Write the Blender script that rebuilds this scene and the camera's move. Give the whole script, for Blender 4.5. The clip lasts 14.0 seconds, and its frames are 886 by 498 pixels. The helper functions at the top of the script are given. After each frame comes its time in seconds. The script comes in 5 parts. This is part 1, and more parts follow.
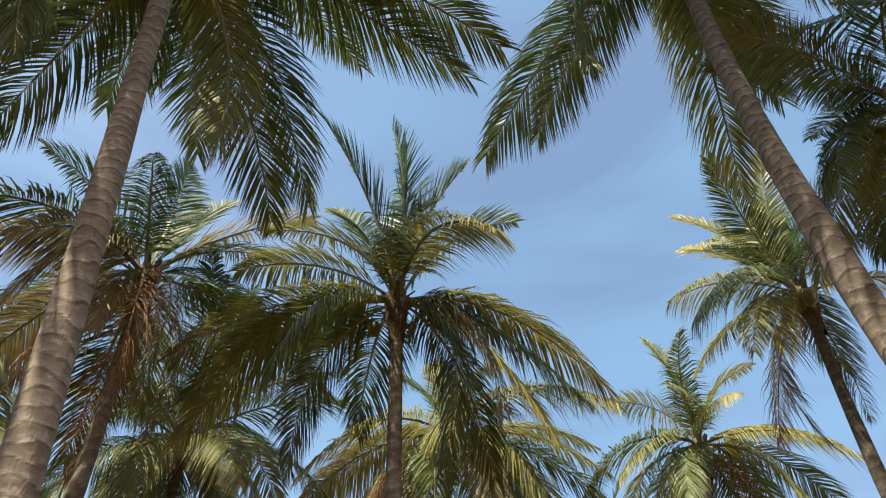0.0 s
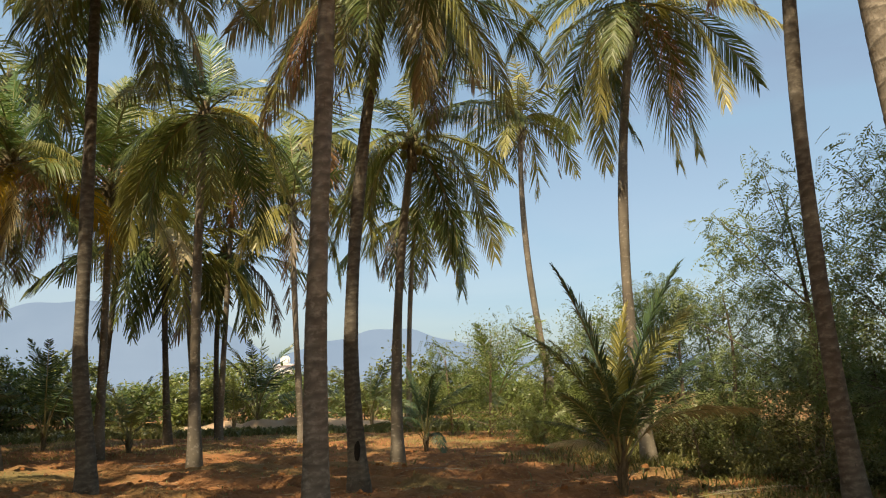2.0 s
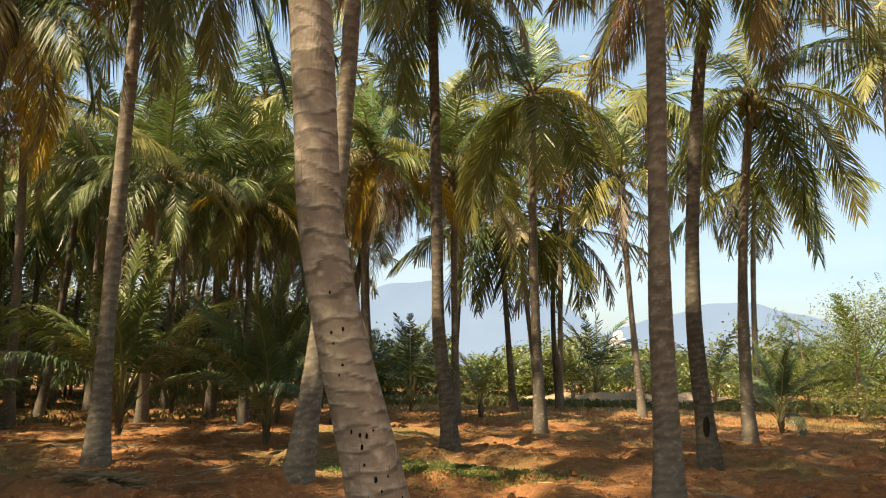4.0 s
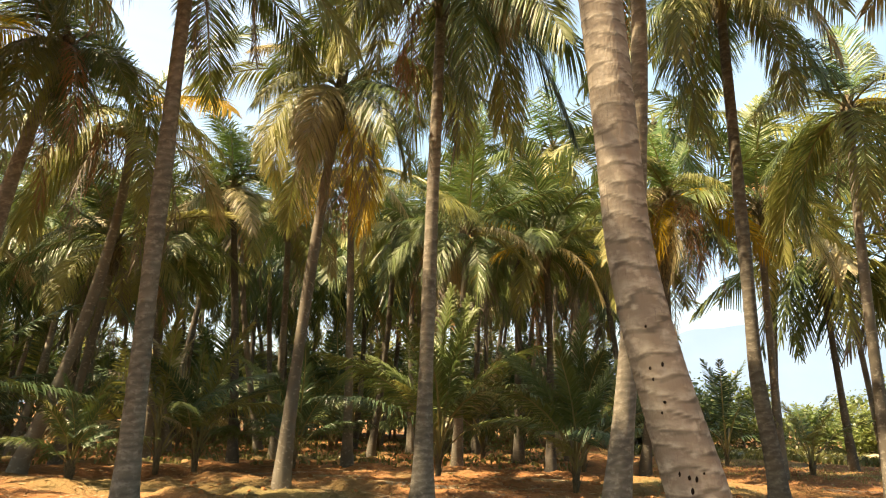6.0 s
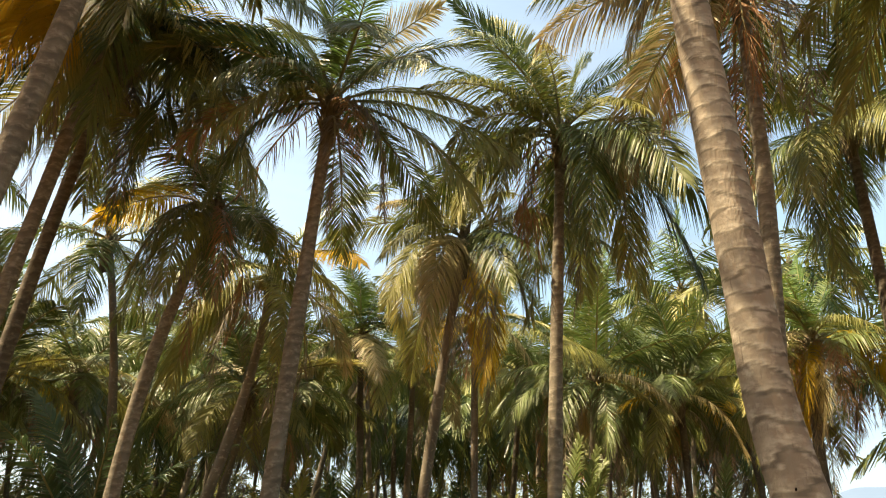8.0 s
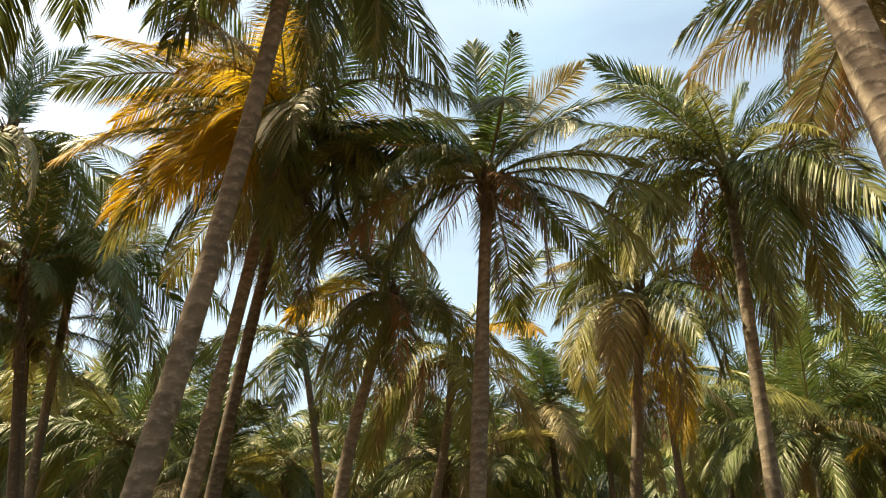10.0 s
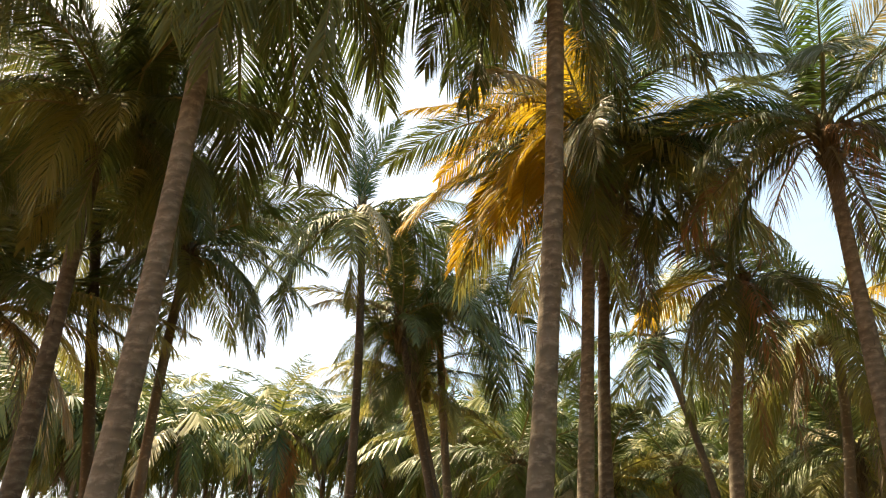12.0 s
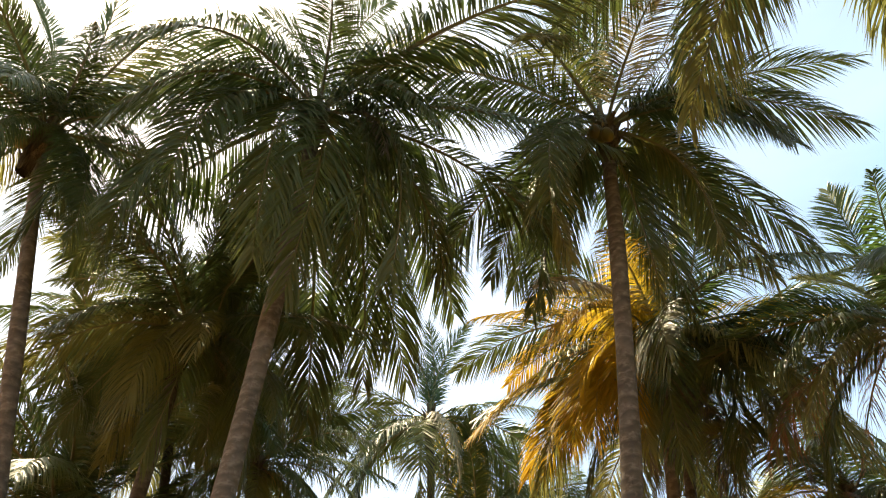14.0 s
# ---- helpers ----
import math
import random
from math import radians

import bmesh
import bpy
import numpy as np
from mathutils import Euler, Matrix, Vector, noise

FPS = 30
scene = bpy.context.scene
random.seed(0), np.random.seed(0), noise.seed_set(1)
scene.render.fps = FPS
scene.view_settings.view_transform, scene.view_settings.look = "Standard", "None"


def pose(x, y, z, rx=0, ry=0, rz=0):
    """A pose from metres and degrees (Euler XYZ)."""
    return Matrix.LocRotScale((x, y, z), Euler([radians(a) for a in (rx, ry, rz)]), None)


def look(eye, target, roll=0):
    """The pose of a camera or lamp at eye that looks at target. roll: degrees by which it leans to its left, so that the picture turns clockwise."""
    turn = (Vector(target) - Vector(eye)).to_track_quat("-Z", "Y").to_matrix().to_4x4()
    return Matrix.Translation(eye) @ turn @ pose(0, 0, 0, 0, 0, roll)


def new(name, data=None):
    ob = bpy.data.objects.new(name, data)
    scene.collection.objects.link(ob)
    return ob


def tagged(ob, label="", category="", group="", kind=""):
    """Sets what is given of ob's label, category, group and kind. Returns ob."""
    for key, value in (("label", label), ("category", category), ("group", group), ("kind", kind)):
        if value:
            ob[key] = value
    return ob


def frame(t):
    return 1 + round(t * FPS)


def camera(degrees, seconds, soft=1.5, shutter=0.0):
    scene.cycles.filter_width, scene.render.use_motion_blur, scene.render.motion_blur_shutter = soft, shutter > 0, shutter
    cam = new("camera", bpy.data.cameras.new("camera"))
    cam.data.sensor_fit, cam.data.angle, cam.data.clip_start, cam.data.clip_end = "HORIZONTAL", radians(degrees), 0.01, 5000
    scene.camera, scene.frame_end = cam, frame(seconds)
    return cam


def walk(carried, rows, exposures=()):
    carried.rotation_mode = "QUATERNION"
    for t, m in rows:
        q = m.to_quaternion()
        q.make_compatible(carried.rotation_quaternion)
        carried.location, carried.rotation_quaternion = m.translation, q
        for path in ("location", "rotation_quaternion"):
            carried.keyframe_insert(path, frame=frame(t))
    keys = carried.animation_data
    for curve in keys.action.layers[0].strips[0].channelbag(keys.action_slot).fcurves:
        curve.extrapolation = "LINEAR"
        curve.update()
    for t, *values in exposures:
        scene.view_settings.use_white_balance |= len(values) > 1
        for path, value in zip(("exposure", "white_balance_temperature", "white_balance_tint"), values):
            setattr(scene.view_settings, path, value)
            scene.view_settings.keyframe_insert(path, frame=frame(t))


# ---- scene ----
cam = camera(61.9, 14.0, soft=1.1)
PATH = [
    (0.0, 0.097, -0.090, 1.680, 135.38, 2.25, -0.14),
    (0.5, 0.091, -0.002, 1.560, 128.55, 2.12, -3.38),
    (1.0, 0.098, -0.000, 1.544, 117.94, 2.01, -7.32),
    (1.5, 0.092, -0.021, 1.537, 105.35, 0.99, -8.29),
    (2.0, 0.083, -0.025, 1.525, 101.18, 0.94, -6.52),
    (2.5, 0.107, -0.020, 1.485, 98.55, 0.33, -4.61),
    (3.0, 0.058, 0.014, 1.457, 98.96, 0.60, 1.42),
    (3.5, -0.011, 0.016, 1.461, 98.94, 0.02, 11.02),
    (4.0, -0.060, 0.028, 1.468, 99.32, -0.72, 18.53),
    (4.2, -0.087, 0.032, 1.475, 99.49, -1.32, 21.23),
    (6.3, -0.171, 0.012, 1.363, 103.66, -1.82, 44.20),
    (6.5, -0.173, 0.021, 1.350, 104.44, -2.05, 46.11),
    (7.0, -0.187, 0.012, 1.387, 107.54, -2.39, 48.43),
    (7.2, -0.179, -0.004, 1.403, 109.44, -2.60, 48.88),
    (9.3, -0.112, 0.013, 1.436, 116.63, -3.88, 55.64),
    (9.5, -0.117, 0.010, 1.445, 116.76, -3.01, 59.53),
    (10.0, -0.116, 0.029, 1.447, 117.78, -2.50, 65.70),
    (10.5, -0.046, 0.026, 1.638, 118.33, -1.98, 70.36),
    (11.0, -0.009, 0.015, 1.718, 118.77, -0.95, 77.11),
    (11.5, -0.010, 0.034, 1.751, 117.70, -0.80, 84.71),
    (12.0, 0.004, 0.049, 1.808, 116.02, -1.84, 94.58),
    (12.5, 0.034, 0.057, 1.832, 116.74, -1.93, 100.12),
    (13.0, 0.059, 0.070, 1.848, 123.21, -2.56, 99.91),
    (13.5, 0.062, 0.068, 1.884, 128.90, -2.88, 98.91),
    (14.0, 0.112, 0.044, 1.929, 131.09, -3.41, 99.75),
]
walk(cam, [(t, pose(x, y, z, rx, ry, rz)) for t, x, y, z, rx, ry, rz in PATH],
     exposures=[(0.0, 0.97, 6850, 11), (0.5, 0.94, 7300, 12), (1.0, 0.88, 7650, 12), (2.0, 0.76, 8050, 12), (3.2, 0.95, 8350, 13), (4.2, 1.32, 8700, 13), (6.3, 1.85, 9000, 12), (9.5, 1.42, 9000, 9), (12.0, 1.7, 8900, 11), (13.0, 1.85, 8400, 9), (14.0, 1.6, 8000, 10)])

# ---- light ----
SUN_AZ, SUN_EL = 236.0, 57.0      # degrees from +x towards +y; height over the horizon
sun_dir = Vector((math.cos(radians(SUN_AZ)) * math.cos(radians(SUN_EL)), math.sin(radians(SUN_AZ)) * math.cos(radians(SUN_EL)), math.sin(radians(SUN_EL))))
world = bpy.data.worlds.new("sky")
scene.world = world
world.use_nodes = True
wn, wl = world.node_tree.nodes, world.node_tree.links
sky = wn.new("ShaderNodeTexSky")
sky.sky_type, sky.sun_disc = "NISHITA", False
sky.sun_elevation, sky.sun_rotation = radians(SUN_EL), radians(90 - SUN_AZ)
sky.air_density, sky.dust_density, sky.ozone_density = 1.0, 2.6, 2.0
haze = wn.new("ShaderNodeMix")        # thin even haze over the clear sky
haze.data_type = "RGBA"
veil, veil_map, veil_mix = wn.new("ShaderNodeTexNoise"), wn.new("ShaderNodeMapping"), wn.new("ShaderNodeMapRange")   # thin streaky cirrus
veil_map.inputs["Scale"].default_value = (1.0, 1.6, 4.5)
veil_map.inputs["Rotation"].default_value = (0.3, 0.2, 0.5)
wl.new(wn.new("ShaderNodeTexCoord").outputs["Generated"], veil_map.inputs["Vector"])
wl.new(veil_map.outputs[0], veil.inputs["Vector"])
veil.inputs["Scale"].default_value, veil.inputs["Detail"].default_value, veil.inputs["Distortion"].default_value = 1.7, 5.0, 0.6
wl.new(veil.outputs["Fac"], veil_mix.inputs["Value"])
for key, value in (("From Min", 0.35), ("From Max", 0.75), ("To Min", 0.16), ("To Max", 0.62)):
    veil_mix.inputs[key].default_value = value
wl.new(veil_mix.outputs[0], haze.inputs[0])
haze.inputs[7].default_value = (1.4, 2.85, 4.4, 1)
wl.new(sky.outputs["Color"], haze.inputs[6])
cloud, cloud_map, cloud_mix, west, share, clouded = wn.new("ShaderNodeTexNoise"), wn.new("ShaderNodeMapping"), wn.new("ShaderNodeMapRange"), wn.new("ShaderNodeMapRange"), wn.new("ShaderNodeMath"), wn.new("ShaderNodeMix")   # soft cloud streaks in the western sky
sky_way, sky_axes = wn.new("ShaderNodeTexCoord"), wn.new("ShaderNodeSeparateXYZ")
wl.new(sky_way.outputs["Generated"], cloud_map.inputs["Vector"])
wl.new(sky_way.outputs["Generated"], sky_axes.inputs[0])
cloud_map.inputs["Scale"].default_value = (1.2, 1.0, 3.4)
cloud_map.inputs["Rotation"].default_value = (0.15, 0.1, 0.4)
wl.new(cloud_map.outputs[0], cloud.inputs["Vector"])
cloud.inputs["Scale"].default_value, cloud.inputs["Detail"].default_value, cloud.inputs["Distortion"].default_value = 2.3, 7.0, 0.3
wl.new(cloud.outputs["Fac"], cloud_mix.inputs["Value"])
wl.new(sky_axes.outputs["X"], west.inputs["Value"])
for node, numbers in ((cloud_mix, (0.42, 0.70, 0.0, 0.5)), (west, (0.0, -0.45, 0.0, 1.0))):
    for key, value in zip(("From Min", "From Max", "To Min", "To Max"), numbers):
        node.inputs[key].default_value = value
share.operation = "MULTIPLY"
wl.new(cloud_mix.outputs[0], share.inputs[0])
wl.new(west.outputs[0], share.inputs[1])
clouded.data_type = "RGBA"
wl.new(share.outputs[0], clouded.inputs[0])
wl.new(haze.outputs[2], clouded.inputs[6])
clouded.inputs[7].default_value = (2.3, 3.3, 4.7, 1)
wl.new(clouded.outputs[2], wn["Background"].inputs["Color"])
wn["Background"].inputs["Strength"].default_value = 0.124
sun = new("sun", bpy.data.lights.new("sun", "SUN"))
sun.data.energy, sun.data.angle, sun.data.color = 4.6, radians(0.6), (1.0, 0.90, 0.74)
sun.matrix_world = look(sun_dir * 60, (0, 0, 0))

# ---- materials ----
def material(name, rough=0.7, specular=0.3):
    m = bpy.data.materials.new(name)
    m.use_nodes = True
    n, l = m.node_tree.nodes, m.node_tree.links
    b = n["Principled BSDF"]
    b.inputs["Roughness"].default_value = rough
    b.inputs["Specular IOR Level"].default_value = specular
    return m, n, l, b


def mixed(n, l, a, b, fac):
    """A colour node that mixes two colours, or sockets, by a socket or a number."""
    x = n.new("ShaderNodeMix")
    x.data_type = "RGBA"
    for key, v in ((6, a), (7, b), (0, fac)):
        if isinstance(v, bpy.types.NodeSocket):
            l.new(v, x.inputs[key])
        else:
            x.inputs[key].default_value = (*v, 1) if isinstance(v, tuple) else v
    return x.outputs[2]


def speckle(n, l, scale, lo=0.35, hi=0.65, detail=4.0, coords="Object", stretch=(1, 1, 1)):
    """A noise between 0 and 1."""
    tc, mp, nz, mr = n.new("ShaderNodeTexCoord"), n.new("ShaderNodeMapping"), n.new("ShaderNodeTexNoise"), n.new("ShaderNodeMapRange")
    mp.inputs["Scale"].default_value = stretch
    l.new(tc.outputs[coords], mp.inputs["Vector"])
    l.new(mp.outputs[0], nz.inputs["Vector"])
    nz.inputs["Scale"].default_value, nz.inputs["Detail"].default_value = scale, detail
    l.new(nz.outputs["Fac"], mr.inputs["Value"])
    mr.inputs["From Min"].default_value, mr.inputs["From Max"].default_value = lo, hi
    return mr.outputs[0]


def bumped(n, l, b, height, strength, distance):
    bp = n.new("ShaderNodeBump")
    bp.inputs["Strength"].default_value, bp.inputs["Distance"].default_value = strength, distance
    l.new(height, bp.inputs["Height"])
    l.new(bp.outputs[0], b.inputs["Normal"])


def leaf_material(name, a, b2, tip, tip_amount, through_light=0.3, rough=0.4, gloss=0.5):
    """Leaf blades with a waxy sheen: two tones, each leaflet a little different, ageing towards the tips, letting some light through."""
    m, n, l, b = material(name, rough, gloss)
    info, geo = n.new("ShaderNodeObjectInfo"), n.new("ShaderNodeNewGeometry")
    c = mixed(n, l, a, b2, info.outputs["Random"])
    c = mixed(n, l, c, tuple(x * 0.5 for x in a), speckle(n, l, 5.0, 0.45, 0.8))
    each = n.new("ShaderNodeMapRange")
    each.inputs["To Max"].default_value = 0.45
    l.new(geo.outputs["Random Per Island"], each.inputs["Value"])
    c = mixed(n, l, c, tuple(0.5 * x + 0.5 * y for x, y in zip(b2, tip)), each.outputs[0])
    for attribute, power, amount in (("along", 2.5, tip_amount), ("reach", 4.0, 0.8 * tip_amount)):
        along, raised, share = n.new("ShaderNodeAttribute"), n.new("ShaderNodeMath"), n.new("ShaderNodeMath")
        along.attribute_name = attribute
        raised.operation, share.operation = "POWER", "MULTIPLY"
        l.new(along.outputs["Fac"], raised.inputs[0])
        raised.inputs[1].default_value = power
        l.new(raised.outputs[0], share.inputs[0])
        share.inputs[1].default_value = amount
        c = mixed(n, l, c, tip, share.outputs[0])
    l.new(c, b.inputs["Base Color"])
    tr, mx = n.new("ShaderNodeBsdfTranslucent"), n.new("ShaderNodeMixShader")
    l.new(c, tr.inputs["Color"])
    mx.inputs[0].default_value = through_light
    l.new(b.outputs[0], mx.inputs[1])
    l.new(tr.outputs[0], mx.inputs[2])
    l.new(mx.outputs[0], n["Material Output"].inputs["Surface"])
    return m


LEAF = {
    "g": leaf_material("frond_green", (0.060, 0.112, 0.028), (0.100, 0.156, 0.038), (0.22, 0.22, 0.08), 0.32, 0.2, 0.46, 0.38),
    "d": leaf_material("frond_deep_green", (0.030, 0.078, 0.030), (0.052, 0.106, 0.038), (0.13, 0.16, 0.07), 0.25, 0.17, 0.43, 0.5),
    "f": leaf_material("frond_fresh", (0.066, 0.150, 0.030), (0.098, 0.185, 0.038), (0.19, 0.23, 0.06), 0.3, 0.3, 0.38),
    "o": leaf_material("frond_olive", (0.150, 0.176, 0.042), (0.205, 0.222, 0.055), (0.35, 0.32, 0.11), 0.5, 0.3, 0.5, 0.35),
    "l": leaf_material("frond_lime", (0.27, 0.27, 0.060), (0.34, 0.32, 0.075), (0.44, 0.39, 0.14), 0.6, 0.36, 0.42),
    "y": leaf_material("frond_golden", (0.46, 0.325, 0.030), (0.52, 0.38, 0.045), (0.52, 0.31, 0.04), 0.6, 0.6, 0.5, 0.25),
    "p": leaf_material("frond_straw", (0.28, 0.25, 0.12), (0.34, 0.30, 0.15), (0.44, 0.35, 0.18), 0.7, 0.2, 0.5),
    "r": leaf_material("frond_rust", (0.31, 0.165, 0.075), (0.40, 0.205, 0.075), (0.28, 0.16, 0.09), 0.5, 0.14, 0.65, 0.3),
    "b": leaf_material("frond_brown", (0.115, 0.095, 0.072), (0.18, 0.148, 0.108), (0.25, 0.21, 0.155), 0.5, 0.05, 0.7, 0.3),
}


def make_bark(name, pale, dark, scar):
    """Grey stem: a tone for each ring, pale flakes under the ring lines, fine upright cracks and lichen blotches."""
    m, n, l, b = material(name, 0.9, 0.15)
    bands, flakes, lines = n.new("ShaderNodeAttribute"), n.new("ShaderNodeAttribute"), n.new("ShaderNodeAttribute")
    bands.attribute_name, flakes.attribute_name, lines.attribute_name = "band", "flake", "scar"
    c = mixed(n, l, pale, dark, speckle(n, l, 2.4, 0.35, 0.7))
    c = mixed(n, l, c, tuple(0.85 * x for x in dark), bands.outputs["Fac"])
    c = mixed(n, l, c, scar, speckle(n, l, 11.0, 0.56, 0.74, 6, stretch=(1, 1, 1.4)))
    flake = n.new("ShaderNodeMath")
    flake.operation = "MULTIPLY"
    l.new(flakes.outputs["Fac"], flake.inputs[0])
    l.new(speckle(n, l, 16.0, 0.36, 0.6, 5, stretch=(1, 1, 2.2)), flake.inputs[1])
    c = mixed(n, l, c, scar, flake.outputs[0])
    c = mixed(n, l, c, tuple(x * 0.42 for x in dark), lines.outputs["Fac"])
    c = mixed(n, l, c, tuple(x * 0.55 for x in dark), speckle(n, l, 42.0, 0.66, 0.8, stretch=(1, 1, 0.12)))
    l.new(c, b.inputs["Base Color"])
    bumped(n, l, b, speckle(n, l, 60.0, 0.3, 0.75, 6, stretch=(1, 1, 0.4)), 0.4, 0.008)
    return m


BARK_PALE = make_bark("palm_bark_pale", (0.33, 0.285, 0.225), (0.225, 0.19, 0.148), (0.48, 0.43, 0.35))
BARK = make_bark("palm_bark", (0.235, 0.207, 0.162), (0.150, 0.130, 0.101), (0.35, 0.315, 0.255))
BARK_DARK = make_bark("palm_bark_dark", (0.145, 0.128, 0.101), (0.088, 0.077, 0.061), (0.22, 0.20, 0.16))
STALK, n, l, b = material("frond_stalk", 0.5, 0.4)
l.new(mixed(n, l, (0.155, 0.15, 0.055), (0.225, 0.19, 0.08), speckle(n, l, 3.0)), b.inputs["Base Color"])
FIBRE, n, l, b = material("leaf_base_fibre", 0.95, 0.1)
l.new(mixed(n, l, (0.105, 0.085, 0.055), (0.20, 0.165, 0.105), speckle(n, l, 18.0, stretch=(1, 1, 0.2))), b.inputs["Base Color"])
bumped(n, l, b, speckle(n, l, 40.0, stretch=(1, 1, 0.2)), 0.8, 0.02)
NUT, n, l, b = material("coconut_husk", 0.45, 0.4)
l.new(mixed(n, l, (0.11, 0.14, 0.035), (0.22, 0.17, 0.05), n.new("ShaderNodeObjectInfo").outputs["Random"]), b.inputs["Base Color"])
SPATHE, n, l, b = material("flower_stalk", 0.6, 0.3)
l.new(mixed(n, l, (0.45, 0.30, 0.08), (0.33, 0.20, 0.07), speckle(n, l, 6.0)), b.inputs["Base Color"])

# ---- building helpers ----
def part(name, data, mat, parent, label=""):
    """Links a mesh, or a bmesh, as one mesh object under a thing or a part."""
    if isinstance(data, bmesh.types.BMesh):
        me = bpy.data.meshes.new(name)
        data.to_mesh(me)
        data.free()
        data = me
    if mat is not None and not data.materials:
        data.materials.append(mat)
    ob = new(name, data)
    ob.parent = parent
    if label:
        tagged(ob, label)
    return ob


def grid_mesh(name, rows, closed=True, values=None, smooth=True):
    """A mesh from rows of points (rows x columns x 3)."""
    r, c = rows.shape[:2]
    i = np.arange((r - 1) * c).reshape(r - 1, c)
    j = (i // c) * c + (i % c + 1) % c
    f = np.stack([i, j, j + c, i + c], -1)
    if not closed:
        f = f[:, :-1]
    me = bpy.data.meshes.new(name)
    me.from_pydata(rows.reshape(-1, 3).tolist(), [], f.reshape(-1, 4).tolist())
    for key, value in (values or {}).items():
        me.attributes.new(key, "FLOAT", "POINT").data.foreach_set("value", np.ascontiguousarray(value, dtype=np.float32).ravel())
    if smooth:
        me.polygons.foreach_set("use_smooth", [True] * len(me.polygons))
    return me



# ---- ground ----
SOIL, n, l, b = material("red_soil", 0.95, 0.1)
c = mixed(n, l, (0.235, 0.105, 0.044), (0.325, 0.160, 0.073), speckle(n, l, 0.35, 0.35, 0.65))
c = mixed(n, l, c, (0.155, 0.075, 0.036), speckle(n, l, 2.2, 0.48, 0.72, 6))
c = mixed(n, l, c, (0.38, 0.22, 0.11), speckle(n, l, 14.0, 0.58, 0.75, 5))
c = mixed(n, l, c, (0.17, 0.135, 0.06), speckle(n, l, 0.22, 0.49, 0.63, 6))
l.new(c, b.inputs["Base Color"])
bumped(n, l, b, speckle(n, l, 9.0, 0.2, 0.8, 8), 0.9, 0.07)


def soil_height(x, y):
    """Furrows and clods near by, level further off."""
    d = math.hypot(x, y)
    k = 1 / (1 + (d / 28) ** 2)
    w = y * 0.95 + 0.25 * x + 0.9 * noise.noise((x * 0.25, y * 0.25, 0))
    h = 0.07 * abs(math.sin(w * 1.5)) ** 1.5 + 0.12 * noise.noise((x * 0.5, y * 0.9, 3)) + 0.08 * noise.noise((x * 1.7, y * 2.3, 7)) + 0.04 * noise.noise((x * 5, y * 5, 9)) + 0.22 * min(1, 4.5 * max(0, noise.noise((x * 0.42, y * 1.1, 21)) - 0.06 + 0.12 * noise.noise((x * 2.1, y * 2.6, 5)))) * (0.6 + 0.5 * noise.noise((x * 0.9, y * 1.9, 13)))
    lump = noise.noise((x * 1.25, y * 2.4, 31)) + 0.5 * noise.noise((x * 3.1, y * 4.4, 37))
    h += 0.16 * max(0, lump) ** 1.5 - 0.10 * max(0, -lump - 0.15) + 0.05 * abs(noise.noise((x * 3.7, y * 5.5, 41)))
    return k * h - 0.08


def build_ground():
    # one sheet of rings that widen with the distance
    radii = [0.0, 0.5]
    while radii[-1] < 60:
        radii.append(radii[-1] + max(0.09, radii[-1] * 0.018))
    radii += [75, 100, 150, 250, 450, 900, 1800, 3500]
    turns = np.radians(np.concatenate([np.arange(30, 150, 0.32), np.arange(150, 230, 0.9), np.arange(230, 390, 3)]))
    rows = []
    for q in radii:
        rows.append([(q * math.cos(a), q * math.sin(a), soil_height(q * math.cos(a), q * math.sin(a)) if q < 70 else -0.02) for a in turns])
    ob = new("ground", grid_mesh("ground", np.array(rows)))
    ob.data.materials.append(SOIL)
    tagged(ob, "bare red laterite soil with furrows and clods", "ground", kind="structure")


build_ground()


# ---- coconut palms ----
def curve_point(s, height, lean, bow, kick=(0, 0)):
    """The stem's axis: a lean, a bow, and a kick to the side within the first metres."""
    q, w = 4 * s * (1 - s), np.clip(s * height / 2.6, 0, 1)
    w = w * w * (3 - 2 * w)
    return np.stack([s * (lean[k] - kick[k]) + q * bow[k] + w * kick[k] for k in (0, 1)] + [s * height], -1)


